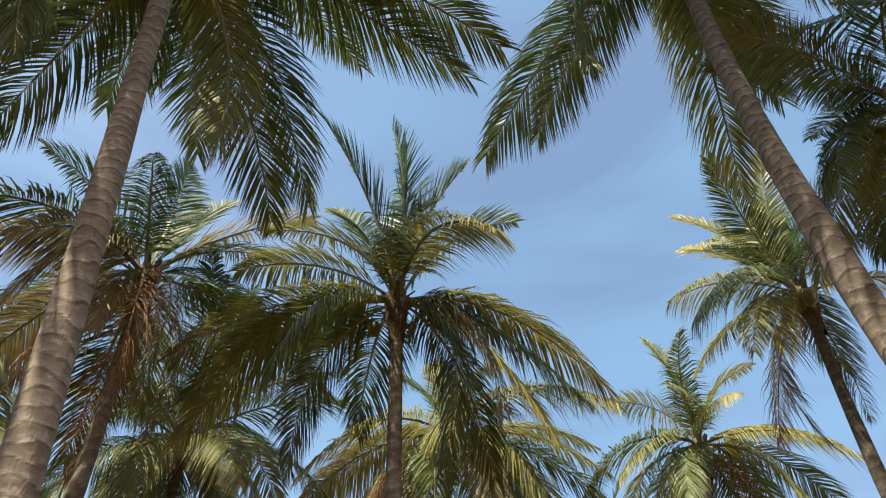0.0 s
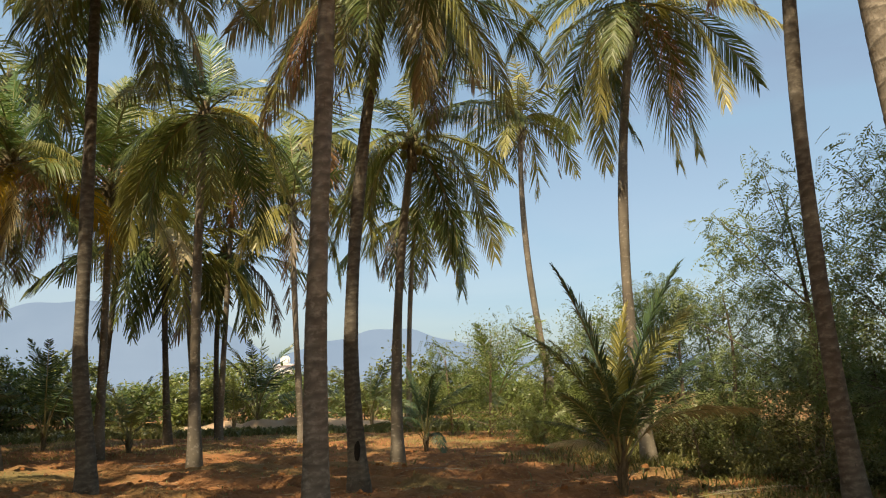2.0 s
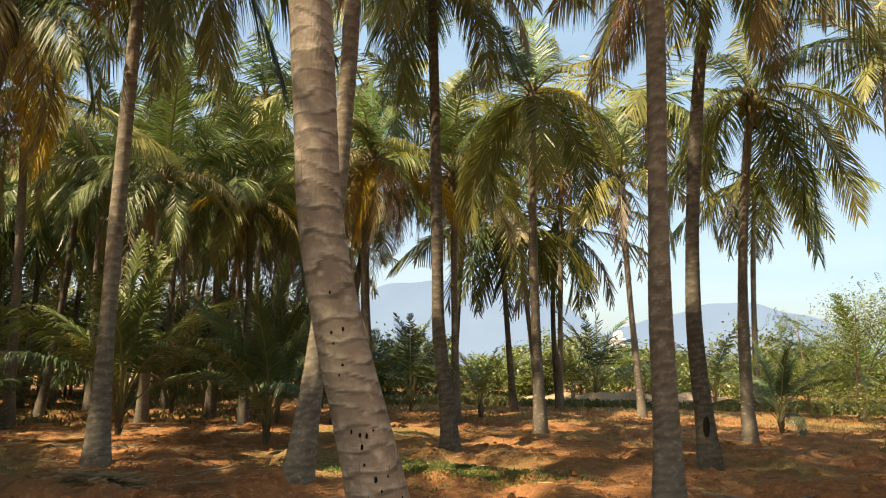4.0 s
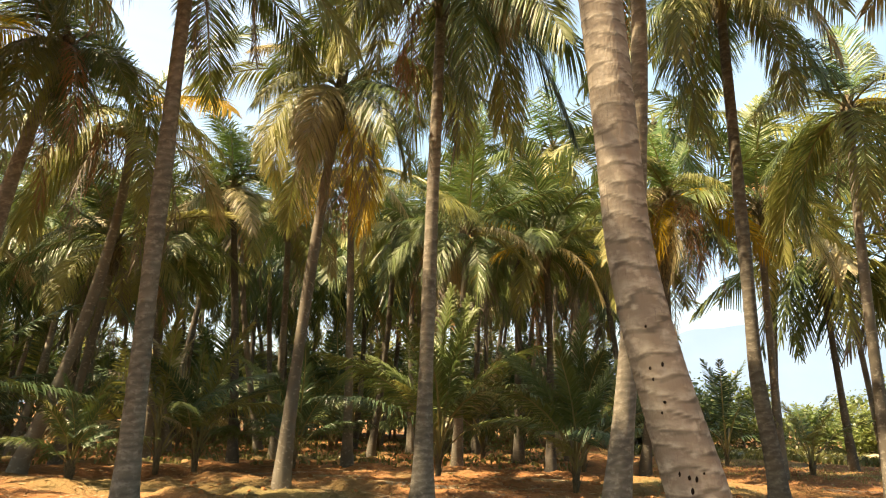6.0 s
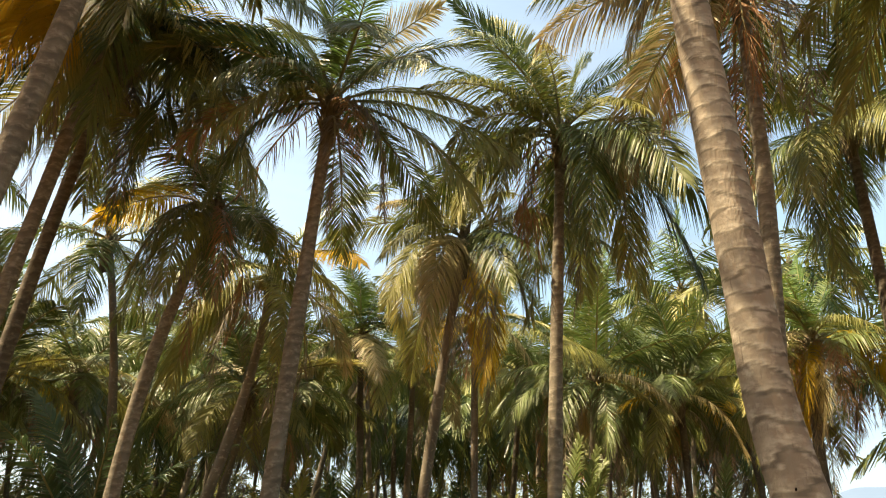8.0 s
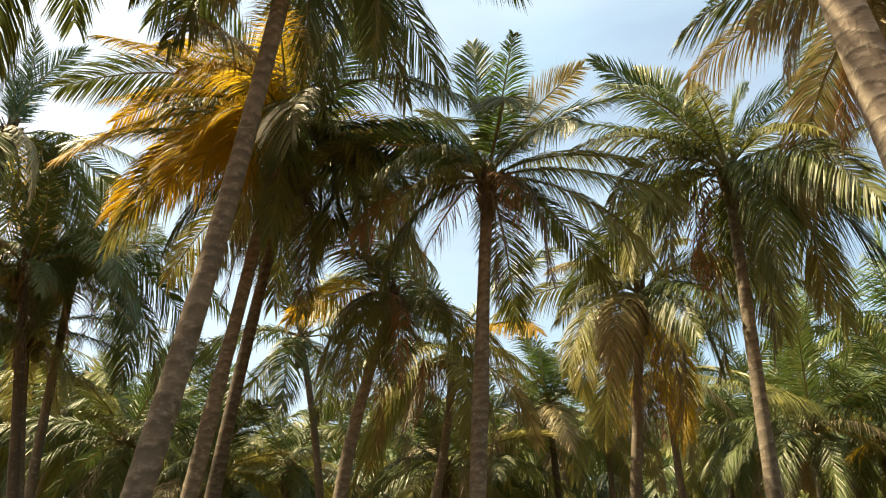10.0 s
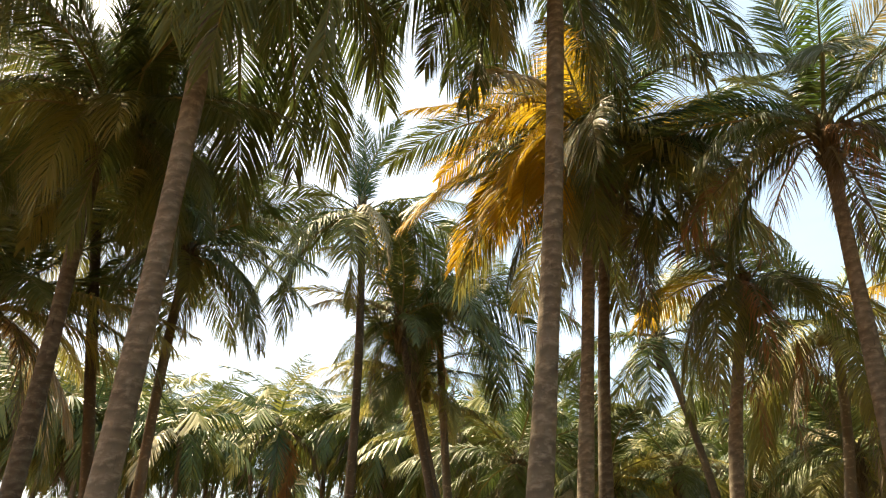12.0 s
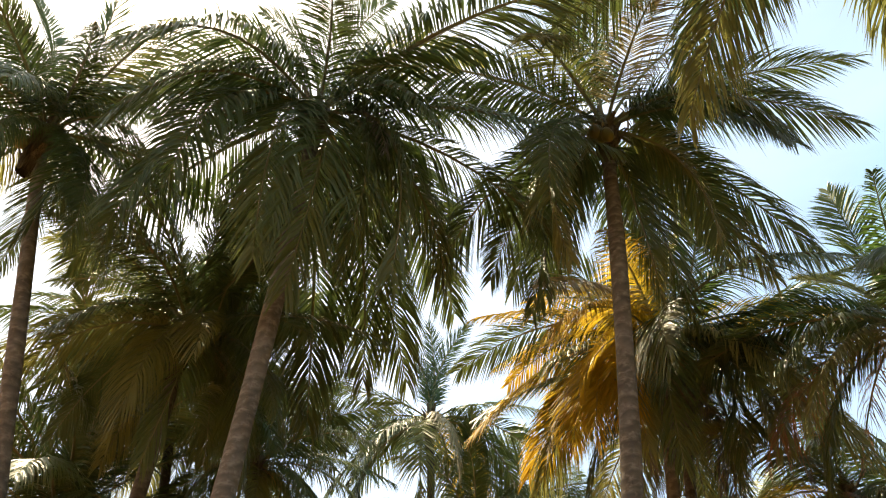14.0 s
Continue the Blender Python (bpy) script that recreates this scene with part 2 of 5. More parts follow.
def trunk_mesh(rng, height, lean, bow, r, lod, kick=(0, 0)):
    """A tapering stem with a swollen foot and the uneven rings that old leaves leave behind."""
    step = (0.013, 0.042, 0.3)[lod]
    ring = rng.uniform(0.075, 0.105)
    sides = (26, 12, 7)[lod]
    n = int(height / step)
    s = np.linspace(0, 1, n + 1)
    z = s * height
    gap = ring * (1 + 0.55 * np.sin(z * 0.9 + rng.uniform(0, 6)) ** 2 + 0.2 * np.sin(z * 4.7 + rng.uniform(0, 6))) * (0.7 + 0.7 * np.minimum(1, z / 3))
    phase = np.cumsum(np.gradient(z) / gap)
    a = np.linspace(0, 2 * np.pi, sides, endpoint=False)
    ph = rng.uniform(0, 6, 4)
    tilt = 0.3 * np.sin(a[None] + phase[:, None] * 0.7) + 0.12 * np.sin(3 * a[None] + phase[:, None] * 2.3 + ph[0])
    turn = phase[:, None] + tilt
    saw = turn % 1.0
    tone = np.modf(np.abs(np.sin(np.floor(turn) * 12.9898 + ph[1]) * 437.58))[0]
    rad = r * (1.0 - 0.28 * s) * (1 + 0.55 * np.exp(-z / 0.45) + 0.16 * np.exp(-z / 1.8)) * (1 + 0.03 * np.sin(z * 2.1 + ph[2]))
    wob = 1 + 0.03 * np.sin(2 * a[None] + z[:, None] * 1.3) + 0.02 * np.sin(5 * a[None] - z[:, None] * 2.1)
    lip = (0.017, 0.015, 0)[lod] * (0.5 + tone) * np.clip(saw / 0.88, 0, 1) ** 2 * (saw < 0.92)
    rr = rad[:, None] * wob * (1 + lip + rng.normal(0, 0.004, saw.shape))
    c = curve_point(s, height, lean, bow, kick)
    rows = c[:, None, :] + np.stack([rr * np.cos(a), rr * np.sin(a), np.zeros_like(rr)], -1)
    rows[0, :, 2] -= 0.25
    ragged = 0.5 + 0.5 * np.sin(2 * a[None] + 5.1 * np.floor(turn) + ph[3]) * np.sin(5 * a[None] + 3.3 * np.floor(turn))
    if lod == 2:
        return grid_mesh("trunk", rows, True, {"band": tone})
    line = np.where(saw > 0.83, 0.3 + 0.6 * ragged, 0.0) if lod == 0 else np.where(saw > 0.74, 0.12 + 0.3 * ragged, 0.0)
    return grid_mesh("trunk", rows, True, {"scar": line, "band": (0.6, 0.45)[lod] * tone * (0.5 + 0.5 * saw), "flake": np.where(saw < 0.5, 1 - saw / 0.6, 0) * np.clip(1.6 * ragged + 0.7 * (1 - tone), 0, 1)})


def frond_mesh(rng, el, lod, dead=False, stemless=0):
    """A feather leaf of chord length 1 in the xz plane, its tip at the elevation el; leaflets hang by their weight."""
    bend = (13 + (80 - el) * 0.23) * (1.8 if stemless else 1) + rng.uniform(-6, 8)
    e0, e1 = radians(min(88, el + bend)), radians(el)
    p1, p2 = 0.52 * np.array([math.cos(e0), 0, math.sin(e0)]), np.array([math.cos(e1), 0, math.sin(e1)])
    p1[1] += rng.uniform(-0.09, 0.09)
    twist, hang = rng.uniform(-0.8, 0.8) * (0.4 if stemless else 1), rng.uniform(0.62, 1.12)
    count = int((132, 96, 36)[lod] * ((0.85, 0.9, 1)[lod] if stemless else 1))
    width = (0.0039, 0.0043, 0.0100)[lod] * (0.75 if dead else (1.0, 1.0, 0.9)[lod] if stemless else 1.0)

    def at(s):
        s = np.asarray(s)[..., None]
        return 2 * s * (1 - s) * p1 + s * s * p2, (2 * (1 - 2 * s) * p1 + 2 * s * p2)

    verts, faces, along = [], [], []
    # midrib: a tapering three-sided rod
    k = (9, 7, 5)[lod]
    s = np.linspace(0, 1, k)
    c, t = at(s)
    t = t / np.linalg.norm(t, axis=-1, keepdims=True)
    side = np.cross(t, [0, 0, 1.0])
    side /= np.linalg.norm(side, axis=-1, keepdims=True) + 1e-9
    nrm = np.cross(side, t)
    w = (0.0085 * (1 - s) ** 0.7 + 0.0012)[:, None]
    ribs = np.stack([c + side * w, c - side * w, c - nrm * w * 1.2], 1)
    verts.append(ribs.reshape(-1, 3))
    along.append(np.repeat(s, 3))
    for i in range(k - 1):
        for j in range(3):
            faces.append((3 * i + j, 3 * i + (j + 1) % 3, 3 * i + 3 + (j + 1) % 3, 3 * i + 3 + j))
    rib_faces = len(faces)
    base = 3 * k
    # leaflets
    s = np.repeat(np.linspace((0.13, 0.33, 0.15)[stemless], 0.995, count), 2) + rng.normal(0, 0.0012, 2 * count)
    sg = np.tile([1.0, -1.0], count)
    keep = rng.random(2 * count) > (0.45 if dead else 0.05)
    s, sg = np.clip(s[keep], 0.1, 1), sg[keep]
    m = len(s)
    c, t = at(s)
    t = t / np.linalg.norm(t, axis=-1, keepdims=True)
    side = np.cross(t, [0, 0, 1.0])
    side /= np.linalg.norm(side, axis=-1, keepdims=True) + 1e-9
    roll = rng.uniform(-0.35, 0.35) * (1 + 1.6 * max(0, el) / 80)
    nrm = np.cross(side, t)
    roll = (roll + twist * s)[:, None]
    side, nrm = side * np.cos(roll) + nrm * np.sin(roll), nrm * np.cos(roll) - side * np.sin(roll)
    young = np.clip((el + 10) / 80, 0, 1)
    alpha = np.radians(62 - 8 * young - 32 * s ** 1.8) + rng.normal(0, 0.12 if dead else 0.055, m)
    lift = np.radians(8 + 9 * young) + rng.normal(0, 0.2 if dead else 0.11, m)
    d = np.cos(alpha)[:, None] * t + np.sin(alpha)[:, None] * (sg[:, None] * side * np.cos(lift)[:, None] + nrm * np.sin(lift)[:, None])
    ln = (0.225 if stemless else 0.25 if dead else 0.275) * (0.5 + 0.5 * np.sin(np.pi * np.clip(s * 0.85 + 0.1, 0, 1))) * (1 - 0.45 * np.clip((s - 0.75) / 0.25, 0, 1)) * rng.uniform(0.92, 1.06, m) * (rng.uniform(0.5, 1.0, m) if dead else 1.0)
    sag = ((0.95 if dead else 0.74 * hang) - (0.25 if stemless else 0.5) * young * hang) * rng.uniform(0.75, 1.25, m)
    us = (0, 0.3, 0.65, 1.0) if lod == 0 else (0, 0.5, 1.0) if lod == 1 else (0.05, 1.0)
    ws = (0.38, 1.0, 0.75, 0.0) if lod == 0 else (0.7, 1.0, 0.0) if lod == 1 else (1.0, 0.35)
    wd = np.cross(d, nrm)
    wd /= np.linalg.norm(wd, axis=-1, keepdims=True) + 1e-9
    flip = rng.normal(0, 0.42, m)[:, None]
    wd = wd * np.cos(flip) + np.cross(d, wd) * np.sin(flip)
    q = []
    for u, wf in zip(us, ws):
        p = c + ln[:, None] * (u * d * (1 - 0.28 * sag * u)[:, None] + np.outer(sag * u * u * 0.85, [0, 0, -1.0]))
        if wf > 0:
            q += [p - wd * width * wf, p + wd * width * wf]
        else:
            q.append(p)
    q = np.stack(q, 1)
    e = q.shape[1]
    verts.append(q.reshape(-1, 3))
    along.append(np.repeat(s, e))
    reach = np.concatenate([np.zeros(base), np.tile([u for u, wf in zip(us, ws) for j in range(2 if wf > 0 else 1)], m)])
    for i in range(m):
        o = base + i * e
        for j in range(0, e - 3 if lod < 2 else e - 2, 2):
            faces.append((o + j, o + j + 1, o + j + 3, o + j + 2))
        if lod < 2:
            faces.append((o + e - 3, o + e - 2, o + e - 1))
    me = bpy.data.meshes.new("frond")
    me.from_pydata(np.concatenate(verts).tolist(), [], faces)
    me.attributes.new("along", "FLOAT", "POINT").data.foreach_set("value", np.concatenate(along).astype(np.float32))
    me.attributes.new("reach", "FLOAT", "POINT").data.foreach_set("value", reach.astype(np.float32))
    me.materials.append(None)
    me.materials.append(STALK)
    ids = np.zeros(len(faces), dtype=np.int32)
    ids[:rib_faces] = 1
    me.polygons.foreach_set("material_index", ids)
    return me


ELS = list(range(-84, 90, 12))
BOOK = {}


def frond_data(el, lod, rng, dead=False, stemless=0):
    """One of the shared leaf meshes for about this elevation; its own elevation with it."""
    i = min(range(len(ELS)), key=lambda k: abs(ELS[k] - el))
    key = (i, lod, int(rng.integers(0, 4)), dead, stemless)
    if key not in BOOK:
        BOOK[key] = frond_mesh(np.random.default_rng(1000 + i * 31 + lod * 7 + key[2]), ELS[i], lod, dead, stemless)
    return BOOK[key], ELS[i]


def add_frond(parent, at, az, el, length, tone, lod, rng, name="frond", stemless=0):
    me, own = frond_data(el, lod, rng, tone in "rb", stemless)
    ob = new(name, me)
    ob.parent = parent
    ob.matrix_basis = Matrix.Translation(at) @ Matrix.Rotation(radians(az), 4, "Z") @ Matrix.Rotation(radians(own - el), 4, "Y") @ Matrix.Diagonal((length, length, length, 1))
    ob.material_slots[0].link = "OBJECT"
    ob.material_slots[0].material = LEAF[tone]
    if tone in "yrbpl":
        tagged(ob, {"y": "golden yellow frond", "l": "lime-yellow sunlit frond", "r": "dead rust-coloured frond", "b": "dry brown hanging frond", "p": "straw-pale ageing frond"}[tone])
    return ob


def nut_mesh():
    bm = bmesh.new()
    bmesh.ops.create_icosphere(bm, subdivisions=2, radius=0.1)
    for v in bm.verts:
        a = math.atan2(v.co.y, v.co.x)
        k = 1 + 0.07 * math.cos(3 * a)
        v.co = Vector((v.co.x * k, v.co.y * k, v.co.z * 1.25 - (0.02 if v.co.z < 0 else 0)))
    me = bpy.data.meshes.new("coconut")
    bm.to_mesh(me)
    bm.free()
    me.polygons.foreach_set("use_smooth", [True] * len(me.polygons))
    me.materials.append(NUT)
    return me


def stalk_mesh(rng, length, drop):
    """A curved flower stalk with side strings."""
    rows = []
    for i in range(7):
        s = i / 6
        c = Vector((s * length * (1 - 0.3 * s), 0, length * (0.5 * s - drop * s * s)))
        r = 0.022 * (1 - 0.7 * s)
        rows.append([(c.x, c.y + r * math.cos(a), c.z + r * math.sin(a)) for a in (0, 2.1, 4.2)])
    return grid_mesh("flower_stalk", np.array(rows))


NUTS = nut_mesh()
FIBRES = {}


def sheath_mesh(k):
    """The fibrous head of a stem: a ragged cone ringed by the broad stubs of old leaf stalks."""
    rng = np.random.default_rng(70 + k)
    a = np.linspace(0, 2 * np.pi, 14, endpoint=False)
    zs, rs = (-0.7, -0.4, -0.12, 0.12, 0.32, 0.5), (0.105, 0.125, 0.165, 0.185, 0.13, 0.03)
    bm = bmesh.new()
    bm.from_mesh(grid_mesh("leaf_base", np.array([[(r * w * math.cos(t), r * w * math.sin(t), z + rng.normal(0, 0.03)) for t, w in zip(a, 1 + rng.normal(0, 0.16, 14))] for z, r in zip(zs, rs)])))
    for i in range(22 if k < 3 else 5):
        t, z = i * 2.4 + rng.normal(0, 0.15), -0.45 + (0.038 if k < 3 else 0.15) * i
        out, up = rng.uniform(0.1, 0.26), rng.uniform(0.12, 0.34)
        rows = []
        for q, w in ((0.0, 0.07), (0.5, 0.045), (1.0, 0.028)):
            rho, h = 0.10 + out * q, z + up * q
            c = Vector((rho * math.cos(t), rho * math.sin(t), h))
            u, v = Vector((-math.sin(t), math.cos(t), 0)), Vector((math.cos(t), math.sin(t), -0.5)) * 0.35
            rows.append([c + u * w, c - v * w, c - u * w, c + v * w])
        bm.from_mesh(grid_mesh("leaf_base", np.array([[tuple(p) for p in row] for row in rows]), smooth=False))
    me = bpy.data.meshes.new("leaf_base")
    bm.to_mesh(me)
    bm.free()
    return me


CROWNS = {}


def far_crown(variant, dryness):
    """A whole crown as one mesh, for palms deep in the grove."""
    key = (variant, dryness)
    if key in CROWNS:
        return CROWNS[key]
    rng = np.random.default_rng(900 + 10 * variant + dryness)
    tones = list(LEAF)
    verts, faces, ids, al = [], [], [], []
    o = 0
    for i in range(18):
        u = (i + rng.random()) / 18
        el = 42 - 126 * u ** 0.8
        me, own = frond_data(el, 2, rng)
        v = np.empty(len(me.vertices) * 3)
        me.vertices.foreach_get("co", v)
        turn = Matrix.Rotation(radians(i * 137.5), 4, "Z") @ Matrix.Rotation(radians(own - el), 4, "Y") @ Matrix.Scale(0.75 + 0.3 * math.sin(3.1 * min(1, u + 0.2)), 4)
        v = v.reshape(-1, 3) @ np.array(turn.to_3x3()).T
        q = rng.random()
        tone = "f" if el > 40 and q < 0.1 else "d" if q < 0.18 else "g" if q < 0.75 else "o"
        if rng.random() < (0.06, 0.2, 0.4)[dryness] and el < 30:
            tone = "poo"[int(rng.integers(0, 3))] if el > -45 else "br"[int(rng.integers(0, 2))]
        a = np.empty(len(me.vertices), dtype=np.float32)
        me.attributes["along"].data.foreach_get("value", a)
        verts.append(v)
        al.append(a)
        faces += [tuple(o + k for k in f.vertices) for f in me.polygons]
        ids += [tones.index(tone)] * len(me.polygons)
        o += len(v)
    me = bpy.data.meshes.new("crown")
    me.from_pydata(np.concatenate(verts).tolist(), [], faces)
    me.attributes.new("along", "FLOAT", "POINT").data.foreach_set("value", np.concatenate(al))
    for t in tones:
        me.materials.append(LEAF[t])
    me.polygons.foreach_set("material_index", ids)
    CROWNS[key] = me
    return me


def palm(x, y, height, lean, bow, r, length, seed=1, fill=16, dry=0.3, skirt=0, fronds=(), label="", lod=None, fruit=None, bark=None, kick=(0, 0)):
    """A coconut palm: foot at (x, y), stem leaning by lean at its top and bowed by bow, listed leaves and filling ones."""
    rng = np.random.default_rng(seed)
    dist = math.hypot(x, y)
    if lod is None:
        lod = 0 if dist < 15.5 else 1 if dist < 26 else 2
    root = tagged(new("coconut_palm"), label or "coconut palm with a grey ringed trunk in the grove", "palm tree", "palms of the grove")
    root.location = (x, y, 0)
    part("trunk", trunk_mesh(rng, height, lean, bow, r, 0 if dist < 6.5 else 1 if dist < 14.5 else 2, kick), bark or (BARK_DARK if rng.random() < 0.3 else BARK), root)
    top = Vector((lean[0], lean[1], height))
    k = int(rng.integers(0, 3))
    if lod == 2:
        k = 3
    if k not in FIBRES:
        FIBRES[k] = sheath_mesh(k)
    core = part("leaf_base", FIBRES[k], FIBRE, root, "brown fibrous leaf bases")
    core.matrix_basis = Matrix.Translation(top) @ Matrix.Rotation(rng.uniform(0, 6), 4, "Z") @ Matrix.Diagonal((r / 0.13,) * 2 + (1, 1))
    if lod == 2 and not fronds:
        crown = part("crown", far_crown(int(rng.integers(0, 3)), 0 if dry < 0.3 else 1 if dry < 0.6 else 2), None, root, "full crown of drooping fronds")
        crown.matrix_basis = Matrix.Translation(top) @ Matrix.Rotation(rng.uniform(0, 6.28), 4, "Z") @ Matrix.Scale(length, 4)
        return root
    for az, el, ln, tone in fronds:
        add_frond(root, top + Vector((0, 0, 0.15)), az, el, ln, tone, lod, rng)
    start = rng.uniform(0, 360)
    for i in range(fill):
        u = (i + rng.uniform(0, 0.8)) / fill
        el = (66 - 128 * u ** 0.85 if len(fronds) < 10 else -2 - 66 * u) + rng.normal(0, 6)
        az = start + i * 137.5 + rng.normal(0, 9)
        old = np.clip((0.25 - (el + 10) / 90), 0, 1)
        v = rng.random()
        tone = "f" if el > 58 and v < 0.4 else "g"
        if el < 22 and v < dry * (0.25 + 1.3 * old):
            tone = "y" if v < 0.04 * dry else "l" if v < 0.3 * dry else "p" if v < 0.6 * dry else "o"
        elif el < 15 and v < 0.2 + 0.6 * dry:
            tone = "o"
        if el < -48 and rng.random() < dry:
            tone = "b" if rng.random() < 0.7 else "r"
        add_frond(root, top + Vector((0, 0, 0.1 + 0.15 * (1 - u))), az, el, length * (0.72 + 0.28 * math.sin(math.pi * min(1, 0.25 + u))) * rng.uniform(0.88, 1.05), tone, lod, rng)
    for i in range(skirt):
        add_frond(root, top - Vector((0, 0, 0.15)), start + i * 360 / skirt + rng.uniform(-30, 30), rng.uniform(-82, -68), length * rng.uniform(0.6, 0.8), "b" if rng.random() < 0.7 else "r", lod, rng, "dead_frond")
    if lod < 2:
        stalks = []
        for i in range(int(rng.integers(2, 5))):
            a = rng.uniform(0, 360)
            st = part("flower_stalk", stalk_mesh(rng, rng.uniform(0.5, 0.9), rng.uniform(0.6, 1.2)), SPATHE, root, "yellow flower stalk")
            st.matrix_basis = Matrix.Translation(top) @ Matrix.Rotation(radians(a), 4, "Z")
            stalks.append((st, radians(a)))
        for i in range(int(rng.integers(0, 6)) if fruit is None else fruit):
            st, a = stalks[i % len(stalks)]
            nut = part("coconut", NUTS, NUT, st, "green coconut")
            a, q = a + rng.uniform(-0.5, 0.5), rng.uniform(0.24, 0.42)
            nut.matrix_basis = st.matrix_basis.inverted() @ Matrix.Translation(top + Vector((q * math.cos(a), q * math.sin(a), rng.uniform(-0.35, 0.0)))) @ Matrix.Rotation(rng.uniform(-0.6, 0.6), 4, "X")
    return root



def young_palm(x, y, height, n, seed=1, tones="ggo", fronds=(), label="", hub=0.08):
    """A palm without a stem yet: leaves rise from a fibrous foot on the soil."""
    rng = np.random.default_rng(500 + seed)
    dist = math.hypot(x, y)
    lod = 0 if dist < 13 else 1 if dist < 23 else 2
    root = tagged(new("young_coconut_palm"), label or "young coconut palm with arching fronds on the soil", "young palm", "young palms between the trunks")
    root.location = (x, y, 0)
    foot = part("leaf_base", FIBRES.setdefault(0 if dist < 16 else 3, sheath_mesh(0 if dist < 16 else 3)), FIBRE, root, "brown fibrous leaf bases")
    foot.matrix_basis = Matrix.Translation((0, 0, (hub + 0.02) * height)) @ Matrix.Diagonal((0.45, 0.45, max(0.2, 1.25 * hub) * height, 1))
    at = Vector((0, 0, hub * height))
    for az, el, ln, tone in fronds:
        add_frond(root, at, az, el, ln, tone, lod, rng, stemless=1 if hub < 0.2 else 2)
    start = rng.uniform(0, 360)
    n = max(0, round(0.7 * n))
    for i in range(n):
        u = i / n
        el = 74 - 74 * u ** 1.1 + rng.normal(0, 7)
        add_frond(root, at, start + i * 137.5 + rng.normal(0, 12), el, height * rng.uniform(0.8, 1.0) * (0.95 - 0.1 * u), tones[int(rng.integers(0, len(tones)))], lod, rng, stemless=1)
    return root


# leaves at 205 to 275 degrees are unseen, added to shade the stem
pale_palm = palm(-1.70, 4.16, 11.18, (-1.14, -0.50), (0.0, 0.0), 0.147, 4.6, kick=(-0.30, -0.13), seed=11, fill=3, dry=0.10, skirt=0, bark=BARK_PALE,
     label="tall coconut palm with a thick pale ringed trunk near the path",
     fronds=[(149, -49, 3.5, "g"), (-161, -77, 3.5, "g"), (156, 13, 4.6, "g"), (80, -18, 4.1, "g"), (72, -15, 4.1, "g"),
         (103, 13, 4.5, "g"), (32, 3, 4.4, "g"), (25, 6, 4.7, "g"), (60, 31, 4.5, "g"), (115, 22, 3.6, "g"),
         (125, 18, 4.5, "g"), (205, -5, 4.5, "g"), (222, 12, 4.5, "g"), (236, -15, 4.5, "g"), (250, 6, 4.5, "g"),
         (263, -12, 4.4, "g"), (240, 32, 4.4, "g"), (215, -32, 4.3, "o"), (275, 20, 4.4, "g")])
# leaves at 190 to 360 degrees are unseen, added to shade stem and soil
palm(4.13, 4.09, 12.64, (-0.22, 0.19), (-0.32, 0.28), 0.155, 4.6, seed=12, fill=4, dry=0.10, skirt=0, bark=BARK,
     label="tall coconut palm with a leaning grey-brown ringed trunk",
     fronds=[(125, -7, 4.6, "g"), (127, -27, 3.6, "g"), (163, -60, 3.4, "g"), (48, 5, 4.5, "g"), (40, 10, 4.4, "g"),
         (62, 23, 3.3, "g"), (51, 13, 4.4, "g"), (205, -5, 4.5, "g"), (222, 12, 4.5, "g"), (236, -15, 4.5, "g"),
         (250, 6, 4.5, "g"), (263, -12, 4.4, "g"), (240, 32, 4.4, "g"), (215, -32, 4.3, "o"), (275, 20, 4.4, "g"),
         (290, 8, 4.5, "g"), (305, 28, 4.5, "g"), (320, 10, 4.5, "g"), (340, 35, 4.4, "g"), (190, 25, 4.4, "g"),
         (0, 30, 4.4, "g"), (285, 42, 4.3, "g")])
palm(5.37, 6.61, 9.64, (1.23, -1.13), (0.00, 0.00), 0.130, 3.3, seed=13, fill=8, dry=0.20, skirt=0,
     fronds=[(90, 44, 2.4, "g"), (173, -48, 2.6, "g"), (72, 1, 3.1, "g"), (-179, -47, 2.3, "g"), (72, -15, 3.1, "g"),
         (-157, -22, 1.9, "g")])
palm(-0.36, 8.48, 9.10, (0.06, -0.00), (0.03, 0.00), 0.125, kick=(-0.09, 0.0), length=4.0, seed=14, fill=6, dry=0.10, skirt=0,
     label="coconut palm with a slim grey trunk and arching olive fronds",
     fronds=[(-143, 66, 3.8, "g"), (-95, 81, 3.8, "f"), (-27, 87, 3.8, "g"), (24, 49, 3.7, "g"), (10, 70, 3.8, "g"),
         (159, 45, 3.8, "o"), (157, 31, 3.8, "o"), (173, -10, 3.5, "o"), (159, -24, 3.9, "o"), (169, -61, 3.0, "g"),
         (26, 1, 3.2, "g"), (18, -17, 3.6, "l"), (19, -41, 3.2, "l"), (-16, -78, 3.0, "g"), (104, -1, 3.8, "g"),
         (-90, -15, 2.1, "g"), (152, 65, 3.2, "g")])
